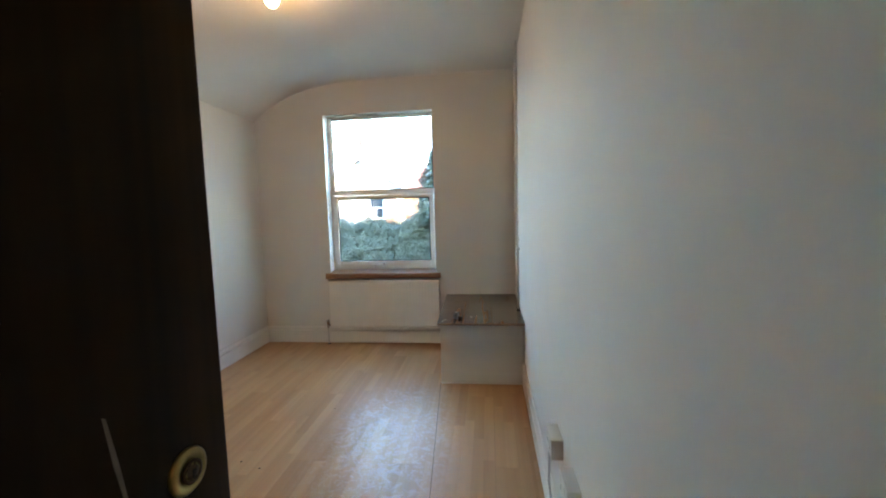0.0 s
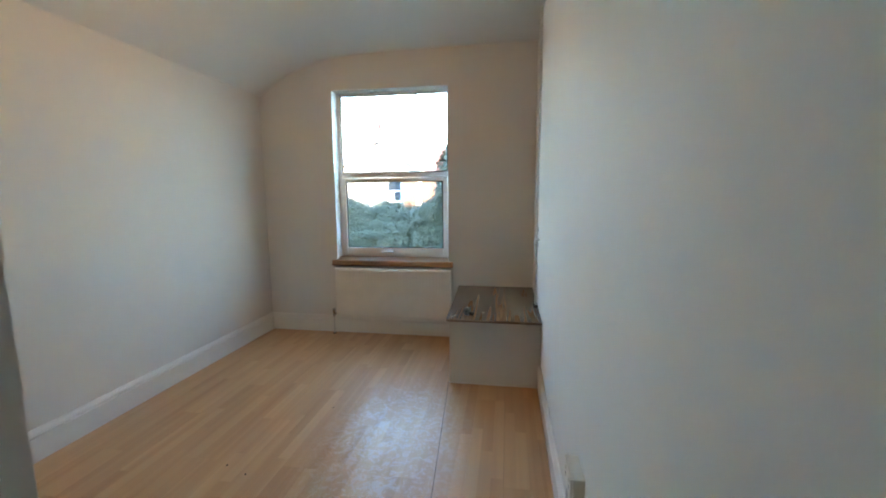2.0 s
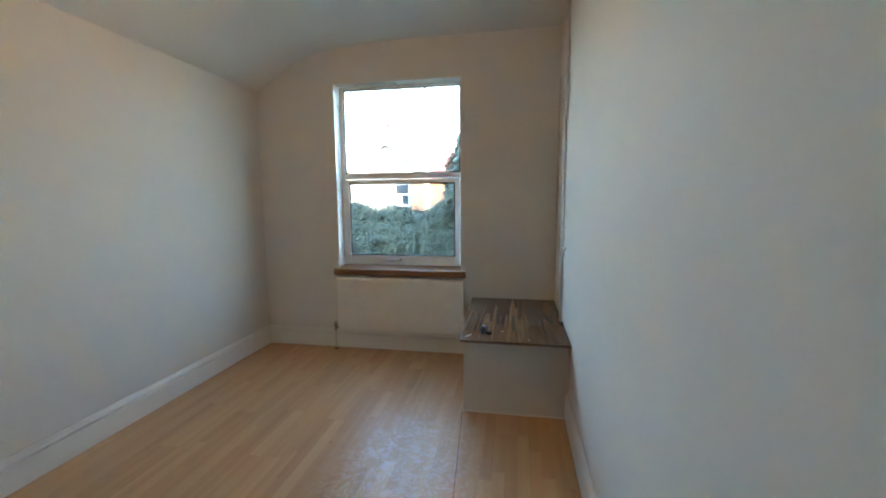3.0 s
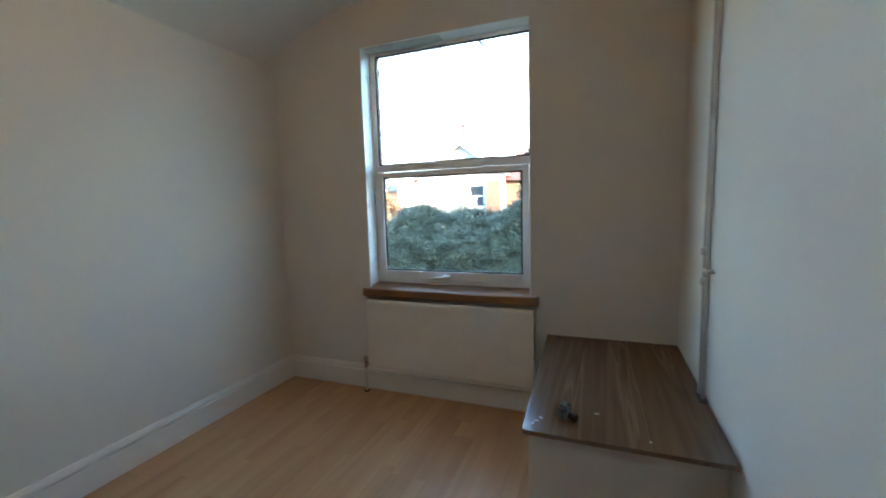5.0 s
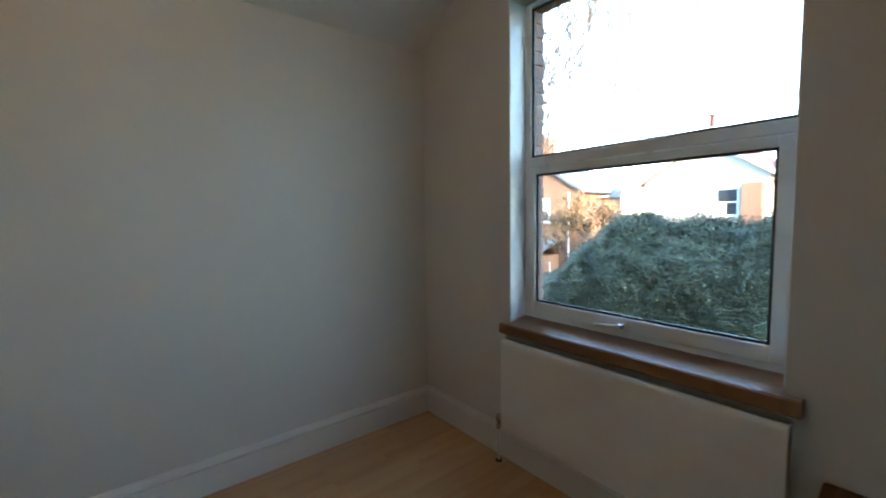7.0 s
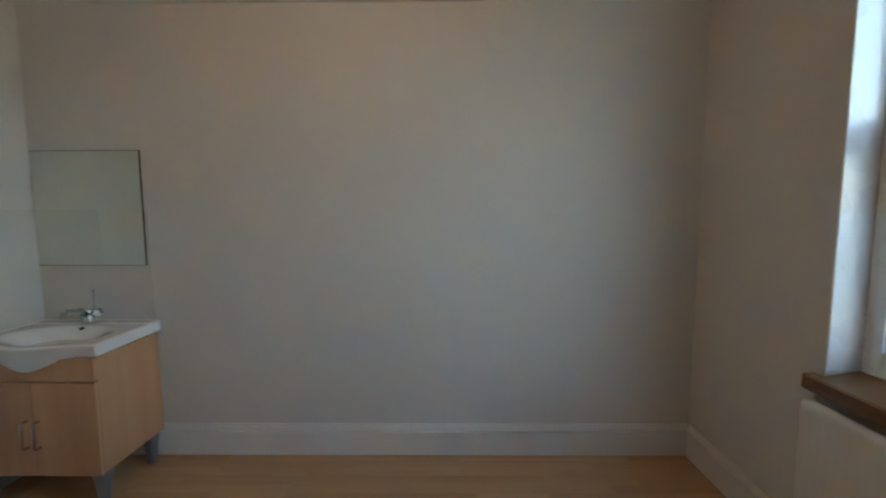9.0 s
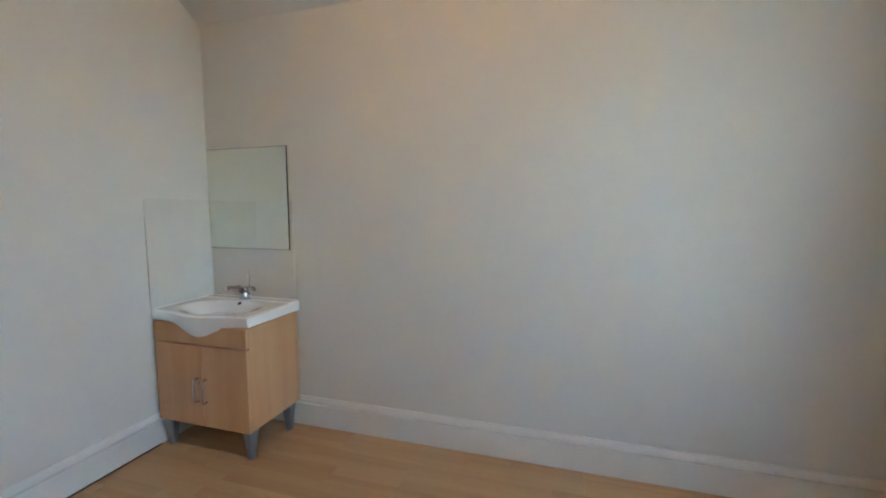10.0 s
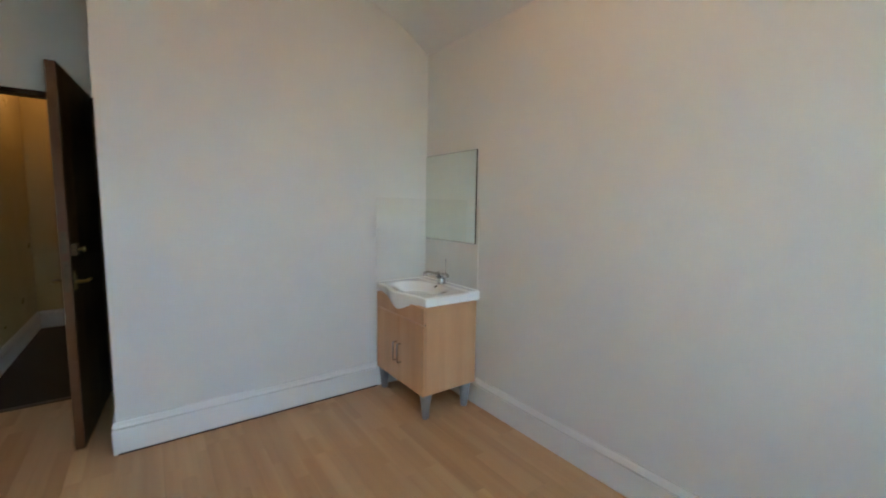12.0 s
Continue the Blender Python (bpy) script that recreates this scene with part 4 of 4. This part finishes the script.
rnd = random.Random(5)
hedge = root("hedge", "tall dark green evergreen hedge in the garden", "hedge", (0, 0, GZ))
hz = -GZ
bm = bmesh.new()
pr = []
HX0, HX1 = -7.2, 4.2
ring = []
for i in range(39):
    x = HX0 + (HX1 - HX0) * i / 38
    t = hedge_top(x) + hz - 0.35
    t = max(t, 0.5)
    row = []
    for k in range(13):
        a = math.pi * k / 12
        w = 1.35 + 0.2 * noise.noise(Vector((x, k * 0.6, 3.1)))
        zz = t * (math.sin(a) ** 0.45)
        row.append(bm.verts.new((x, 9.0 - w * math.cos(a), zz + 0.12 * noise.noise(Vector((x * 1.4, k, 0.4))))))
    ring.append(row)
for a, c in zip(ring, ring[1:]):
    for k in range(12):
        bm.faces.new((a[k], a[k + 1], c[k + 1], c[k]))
# dark green shell: shade between the leaves is put into its colour
part("inner_growth", bm, CONLEAF, hedge, "inner growth with depth shade in its colour")
pts = []
while len(pts) < 200000:
    x = rnd.uniform(HX0, HX1)
    t = max(hedge_top(x) + hz, 0.6)
    a = rnd.uniform(0.02, 0.72) * math.pi
    lump = 0.30 * noise.noise(Vector((x * 1.1, a * 2.6, 7.7))) + 0.17 * noise.noise(Vector((x * 3.3, a * 7.0, 1.7)))
    w = 1.45 + lump
    z = t * math.sin(a) ** 0.45 + lump * 0.6
    if z < 0.9 and rnd.random() < 0.8:
        continue
    n = Vector((0, -math.cos(a), math.sin(a)))
    pts.append((Vector((x, 9.0 - w * math.cos(a), z)) + n * rnd.gauss(0, 0.06) + Vector((0, 0, 0.16 * max(0, rnd.gauss(0, 0.8)) if a > 1.1 else 0)), n))
tagged(leaf_part("foliage", leaf_mesh(pts, 0.062, rnd), HEDGELEAF, hedge), kind="stuff")


def conifer(x, y, h, r, seed, count):
    rr = random.Random(seed)
    t = root("conifer", "tall dark evergreen beside the hedge", "tree", (x, y, GZ))
    part("trunk", tube([(0, 0, 0), (0.03, 0, h * 0.5), (0, 0, h * 0.95)], [0.16, 0.1, 0.02], 10), BARK, t)
    ps = []
    while len(ps) < count:
        f = rr.random() ** 1.3
        a = rr.uniform(0, 2 * math.pi)
        lump = 1 + 0.3 * noise.noise(Vector((math.cos(a) * 2, math.sin(a) * 2, f * 9 + seed)))
        rad_ = r * (1 - f ** 1.6) ** 0.8 * lump * (0.5 + 0.5 * rr.random() ** 0.35)
        n = Vector((math.cos(a), math.sin(a), 0.5))
        ps.append((Vector((math.cos(a) * rad_, math.sin(a) * rad_, 0.4 + f * (h - 0.4) + 0.12 * rr.gauss(0, 1))), n))
    leaf_part("crown", leaf_mesh(ps, 0.13, rr), CONLEAF, t)
    return t


conifer(1.15, 9.4, 7.6, 1.75, 3, 30000)
conifer(3.9, 10.4, 7.0, 1.6, 8, 9000)


def bare_tree(name, label, at, height, seed, leaves, lean=(0.0, 0.0), depth=6, leaf_size=0.1, fine=0.028):
    rr = random.Random(seed)
    t = root(name, label, "tree", at)
    trunk, limbs, tips = bmesh.new(), bmesh.new(), []

    def grow(p, d, length, r, level):
        pts_, rs = [p], [r]
        steps = 4
        for s in range(steps):
            d = (d + Vector((rr.gauss(0, 0.13), rr.gauss(0, 0.13), rr.gauss(0.02, 0.08)))).normalized()
            p = p + d * (length / steps)
            pts_.append(p)
            rs.append(r * (1 - 0.38 * (s + 1) / steps))
        tube(pts_, rs, 7 if level < 2 else 4, bm=trunk if level == 0 else limbs, caps=False) if level < 3 else strip(pts_, rs)
        if level >= 3:
            tips.extend(pts_[1:])
        if level == depth:
            return
        kids = 3
        for k in range(kids + (1 if level == 0 else 0)):
            a = rr.uniform(0, 2 * math.pi)
            side = Vector((math.cos(a), math.sin(a), rr.uniform(-0.1, 0.5)))
            q = pts_[rr.choice((2, 3, 4))] if k else pts_[-1]
            grow(q, (d * 0.8 + side * rr.uniform(0.5, 0.9)).normalized(), length * rr.uniform(0.62, 0.82), max(rs[-1] * rr.uniform(0.55, 0.8), fine), level + 1)

    sv, sf = [], []

    def strip(pts_, rs):
        k = len(sv)
        for p_, r_ in zip(pts_, rs):
            for a in (0.0, 2.1, 4.2):
                sv.append((p_.x + math.cos(a) * r_, p_.y + math.sin(a) * r_, p_.z))
        for i in range(len(pts_) - 1):
            for m_ in range(3):
                n_ = (m_ + 1) % 3
                sf.append((k + i * 3 + m_, k + i * 3 + n_, k + i * 3 + 3 + n_, k + i * 3 + 3 + m_))

    grow(Vector((0, 0, 0)), Vector((lean[0], lean[1], 1)).normalized(), height * 0.32, height * 0.012, 0)
    part("trunk", trunk, BARK, t)
    part("limb", limbs, BARK, t)
    me = bpy.data.meshes.new("twigs")
    me.from_pydata(sv, [], sf)
    leaf_part("twigs", me, BARK, t, "fine bare twigs")
    if leaves:
        ps = [(rr.choice(tips) + Vector((rr.gauss(0, 0.12), rr.gauss(0, 0.12), rr.gauss(0, 0.12))), Vector((rr.gauss(0, 1), rr.gauss(0, 1), 0.5)).normalized()) for _ in range(leaves)]
        leaf_part("autumn_leaves", leaf_mesh(ps, leaf_size, rr), RUSTLEAF, t, "sparse rust coloured leaves")
    return t


bare_tree("bare_tree", "bare winter tree with fine spreading branches", (-12.8, 14.0, GZ), 18.0, 12, 450, (0.5, -0.08), 6, 0.10, 0.038)
bare_tree("autumn_shrub", "small tree holding rust coloured autumn leaves", (-9.4, 17.8, GZ), 7.0, 21, 3600, (0.0, 0.0), 5, 0.15)


def house_window(parent, x, y, z, w, h, blind=False):
    fr = bmesh.new()
    t = 0.07
    for a, b_, c, d in ((x - w / 2, x - w / 2 + t, z, z + h), (x + w / 2 - t, x + w / 2, z, z + h), (x - w / 2 + t, x + w / 2 - t, z, z + t), (x - w / 2 + t, x + w / 2 - t, z + h - t, z + h), (x - w / 2 + t, x + w / 2 - t, z + h * 0.5 - t / 2, z + h * 0.5 + t / 2)):
        cuboid(a, b_, y - 0.06, y + 0.02, c, d, bm=fr)
    wd = part("window", fr, UPVC, parent, "white window frame")
    part("pane", cuboid(x - w / 2 + t, x + w / 2 - t, y - 0.025, y - 0.012, z + t, z + h * 0.5 - t / 2), WINDARK, wd)
    part("pane", cuboid(x - w / 2 + t, x + w / 2 - t, y - 0.025, y - 0.012, z + h * 0.5 + t / 2, z + h - t), UPVC if blind else WINDARK, wd)
    part("sill", cuboid(x - w / 2 - 0.08, x + w / 2 + 0.08, y - 0.14, y, z - 0.1, z), RENDERWHITE, wd)
    return wd


def chimney(parent, x, y, z0, z1, w=0.6):
    st = part("chimney", cuboid(x - w / 2, x + w / 2, y - 0.4, y + 0.4, z0, z1, 0.03), BRICKRED, parent)
    cuts = cuboid(x - w / 2 - 0.06, x + w / 2 + 0.06, y - 0.46, y + 0.46, z1 - 0.18, z1 - 0.02)
    part("cornice", cuts, BRICKRED, st)
    for dx in (-0.15, 0.15):
        part("chimney_pot", lathe([(0.0, 0), (0.11, 0), (0.09, 0.35), (0.11, 0.42), (0.0, 0.42)], Matrix.Translation((x + dx, y, z1 - 0.01)), 12), POTCLAY, st)
    return st


# brick house with a gable, outbuilding, drainpipe
h1 = root("brick_house", "red brick gabled house with slate roof, low sun on it", "house", (-15.0, 20, GZ))
part("wall", prism([(-5.5, 0), (3.2, 0), (3.2, 6.1), (-1.0, 8.6), (-5.5, 6.0)], "y", 0, 4.2), BRICKRED, h1)
part("roof", prism([(3.6, 5.85), (3.6, 6.05), (-1.0, 8.85), (-5.9, 6.0), (-5.9, 5.8), (-1.0, 8.62)], "y", -0.25, 4.4), SLATE, h1)
part("rear_wing", cuboid(3.2, 3.6, 2.5, 4.2, 0, 5.6), BRICKRED, h1)
part("rear_roof", prism([(2.25, 5.6), (4.4, 5.6), (3.35, 6.05)], "x", 3.2, 3.75), SLATE, h1)
house_window(h1, 0.55, 0, 4.1, 1.15, 1.5, True)
house_window(h1, -3.0, 0, 4.1, 1.1, 1.5, True)
part("drainpipe", tube([(2.55, -0.07, 0.1), (2.55, -0.07, 5.9)], 0.055, 8), UPVC, h1, "white drainpipe")
part("gutter", tube([(3.2, 2.2, 5.62), (3.75, 2.2, 5.62)], 0.06, 8), UPVC, h1, "white gutter")
part("outbuilding_wall", cuboid(-4.5, 1.8, -2.6, -0.01, 0, 2.05), BRICKRED, h1)
part("outbuilding_roof", prism([(-2.85, 2.05), (-2.85, 2.18), (0.0, 3.05), (0.0, 2.9)], "x", -4.7, 2.0), SLATE, h1)
house_window(h1, -1.4, -2.6, 0.85, 1.1, 1.0)
house_window(h1, 0.6, -2.6, 1.0, 0.6, 0.7)
chimney(h1, -1.0, 2.4, 7.8, 9.9, 0.9)

# pale house with a side chimney
h2 = root("pale_house", "pale rendered gabled house with brick flank", "house", (-5.0, 21.5, GZ))
part("wall", prism([(-3.6, 0), (2.0, 0), (2.0, 6.3), (-0.6, 8.1), (-3.6, 6.2)], "y", 0, 8), RENDERWHITE, h2)
part("roof", prism([(2.3, 6.15), (2.3, 6.3), (-0.6, 8.35), (-3.9, 6.2), (-3.9, 6.0), (-0.6, 8.12)], "y", -0.3, 8.2), CLAYTILE, h2)
part("brick_wing", cuboid(2.0, 7.5, 0.6, 8, 0, 5.9), BRICKRED, h2)
part("wing_roof", prism([(0.2, 5.9), (8.4, 5.9), (4.3, 8.1)], "x", 2.0, 7.8), CLAYTILE, h2)
hw = house_window(h2, 0.36, 0, 4.35, 0.95, 1.35)
part("blind", cuboid(0.36 - 0.405, 0.36 - 0.02, -0.04, -0.027, 4.42, 4.99), UPVC, hw, "pale half drawn blind")
house_window(h2, -2.2, 0, 1.2, 1.1, 1.3)
part("side_stack", cuboid(1.0, 1.8, -0.35, -0.01, 0, 5.9, 0.03), BRICKRED, h2)
part("bargeboard", prism([(2.32, 6.13), (2.32, 6.33), (-0.6, 8.38), (-3.92, 6.23), (-3.92, 5.98), (-0.6, 8.1)], "y", -0.36, -0.303), UPVC, h2, "white painted bargeboard")
stack = part("chimney", cuboid(-2.15, -1.65, 4.2, 4.8, 6.9, 9.5, 0.03), RENDERWHITE, h2)
part("chimney_pot", lathe([(0.0, 0), (0.17, 0), (0.14, 0.6), (0.17, 0.7), (0.17, 0.78), (0.0, 0.78)], Matrix.Translation((-1.9, 4.5, 9.49)), 12), POTCLAY, stack)

# further roofs between them
h3 = root("far_terrace", "distant red roofed terrace with chimneys", "house", (-16.5, 37, GZ))
part("wall", cuboid(-7, 1.2, 0, 7, 0, 2.8), BRICKRED, h3)
part("roof", prism([(-0.4, 2.8), (7.4, 2.8), (3.5, 4.1)], "x", -7.2, 1.4), CLAYTILE, h3)
for x, w in ((-2.6, 0.45), (-0.1, 0.95)):
    chimney(h3, x, 2.2, 3.4, 4.45, w)
for x in (-4.5, -1.0):
    house_window(h3, x, 0, 1.1, 1.0, 1.3)

# overhead wires
wire = tagged(part("overhead_wire", tube([(-9, 19, 5.9), (-4, 16.5, 4.6), (1.5, 14.0, 4.0), (8, 11, 4.1)], 0.014, 5), DARK), "sagging dark overhead wire between houses", "wire", "overhead wires")
tagged(part("overhead_wire", tube([(-9, 19.3, 5.5), (-4, 16.8, 4.15), (1.5, 14.3, 3.55), (8, 11.3, 3.7)], 0.014, 5), DARK), "sagging dark overhead wire between houses", "wire", "overhead wires")

# fence and washing
fence = root("garden_fence", "weathered close boarded garden fence", "fence", (-16, 16.0, GZ))
slat_me = bpy.data.meshes.new("slat")
b = cuboid(-0.07, 0.07, -0.012, 0.012, 0.05, 1.55, 0.006, 1)
b.to_mesh(slat_me)
b.free()
slat_me.materials.append(FENCEWOOD)
for i in range(56):
    ob = new("slat", slat_me)
    ob.parent = fence
    ob.location = (i * 0.15, 0.01 * (i % 2), 0.0)
for i in range(5):
    part("post", cuboid(i * 2.1 - 0.05, i * 2.1 + 0.05, 0.03, 0.13, 0, 1.6, 0.01), FENCEWOOD, fence)
for z in (0.4, 1.2):
    part("rail", cuboid(-0.05, 8.45, 0.024, 0.06, z, z + 0.08), FENCEWOOD, fence)
line = root("washing_line", "washing hung on a garden line", "washing line", (-11.9, 15.2, GZ))
part("post", tube([(-1.5, 0, 0), (-1.5, 0, 2.2)], 0.035, 8), PIPEPAINT, line)
part("post", tube([(1.6, 0, 0), (1.6, 0, 2.2)], 0.035, 8), PIPEPAINT, line)
part("line", tube([(-1.5, 0, 2.15), (0, 0, 2.05), (1.6, 0, 2.15)], 0.008, 5), CABLE, line)


def cloth(x0, x1, z0, z1, mat, nm):
    b_ = bmesh.new()
    n_ = 14
    rows_ = []
    for k in range(5):
        z = z1 + (z0 - z1) * k / 4
        rows_.append([b_.verts.new((x0 + (x1 - x0) * i / n_, 0.05 * (k / 4) * math.sin(i * 1.3 + x0), z)) for i in range(n_ + 1)])
    for r0, r1 in zip(rows_, rows_[1:]):
        for i in range(n_):
            b_.faces.new((r0[i], r0[i + 1], r1[i + 1], r1[i]))
    e_ = bmesh.ops.extrude_face_region(b_, geom=list(b_.faces))
    for v in e_["geom"]:
        if isinstance(v, bmesh.types.BMVert):
            v.co.y += 0.012
    bmesh.ops.recalc_face_normals(b_, faces=b_.faces)
    return part(nm, b_, mat, line, smooth=True)


cloth(-0.8, -0.15, 1.05, 2.08, CLOTH1, "hanging_cloth")
cloth(0.0, 0.6, 1.15, 2.06, CLOTH2, "hanging_cloth")

seam = struct(part("floor_seam", prism([(2.086, -1.03), (2.0885, -1.03), (2.2185, -2.75), (2.2155, -2.75)], "z", -0.002, 0.0006), DARK), "open dark joint between laminate boards", "joint")

def crumb(x, y, r, turn):
    """A chip of dirt trodden onto the floor."""
    b_ = bmesh.new()
    bmesh.ops.create_icosphere(b_, subdivisions=1, radius=r)
    for v in b_.verts:
        v.co.x *= 1.0 + 0.5 * noise.noise(v.co * 400 + Vector((x, y, 0)))
        v.co.z = max(0.0, v.co.z * 0.5 + r * 0.2)
    return tagged(part("dirt_crumb", b_, DARK, m=pose(x, y, 0.0002, 0, 0, turn)), "small dark crumb of dirt on the floor", "crumb", "crumbs on the floor")


for x, y, r, a in ((1.056, -2.17, 0.006, 10), (1.199, -2.222, 0.007, 70), (1.368, -1.519, 0.005, 130)):
    crumb(x, y, r, a)

# ---------------------------------------------------------------- floor planks
PW, PL, GAP = 0.1935, 1.285, 0.0006
x = 0.0
row = 0
while x < RW:
    x1 = min(x + PW, RW)
    y = 0.0 + (row * 0.43) % PL
    while y > DOORY:
        ya, yb = min(y, 0.0), max(y - PL, DOORY - 0.02)
        y -= PL
        if ya - yb < 0.02:
            continue
        if x1 <= AX + 0.001 and yb < BACK - 0.02:
            yb = BACK - 0.02
        if ya - yb < 0.02:
            continue
        # three printed strips on one board stay one piece
        pb = bmesh.new()
        w3 = (x1 - x) / 3
        for s in range(3):
            cut = [ya, ya - (ya - yb) * (0.28 + 0.17 * ((row + s) % 3)), yb]
            for c0, c1 in zip(cut, cut[1:]):
                xa, xb = x + s * w3 + (GAP / 2 if s == 0 else 0), x + (s + 1) * w3 - (GAP / 2 if s == 2 else 0)
                ca, cb = c0 - (GAP / 2 if c0 == ya else 0), c1 + (GAP / 2 if c1 == yb else 0)
                vv = [pb.verts.new(q) for q in ((xa, cb, 0), (xb, cb, 0), (xb, ca, 0), (xa, ca, 0), (xa, cb, -0.009), (xb, cb, -0.009), (xb, ca, -0.009), (xa, ca, -0.009))]
                for f in ((0, 1, 2, 3), (0, 4, 5, 1), (1, 5, 6, 2), (2, 6, 7, 3), (3, 7, 4, 0)):
                    pb.faces.new([vv[k] for k in f])
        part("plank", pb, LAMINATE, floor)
    x += PW
    row += 1
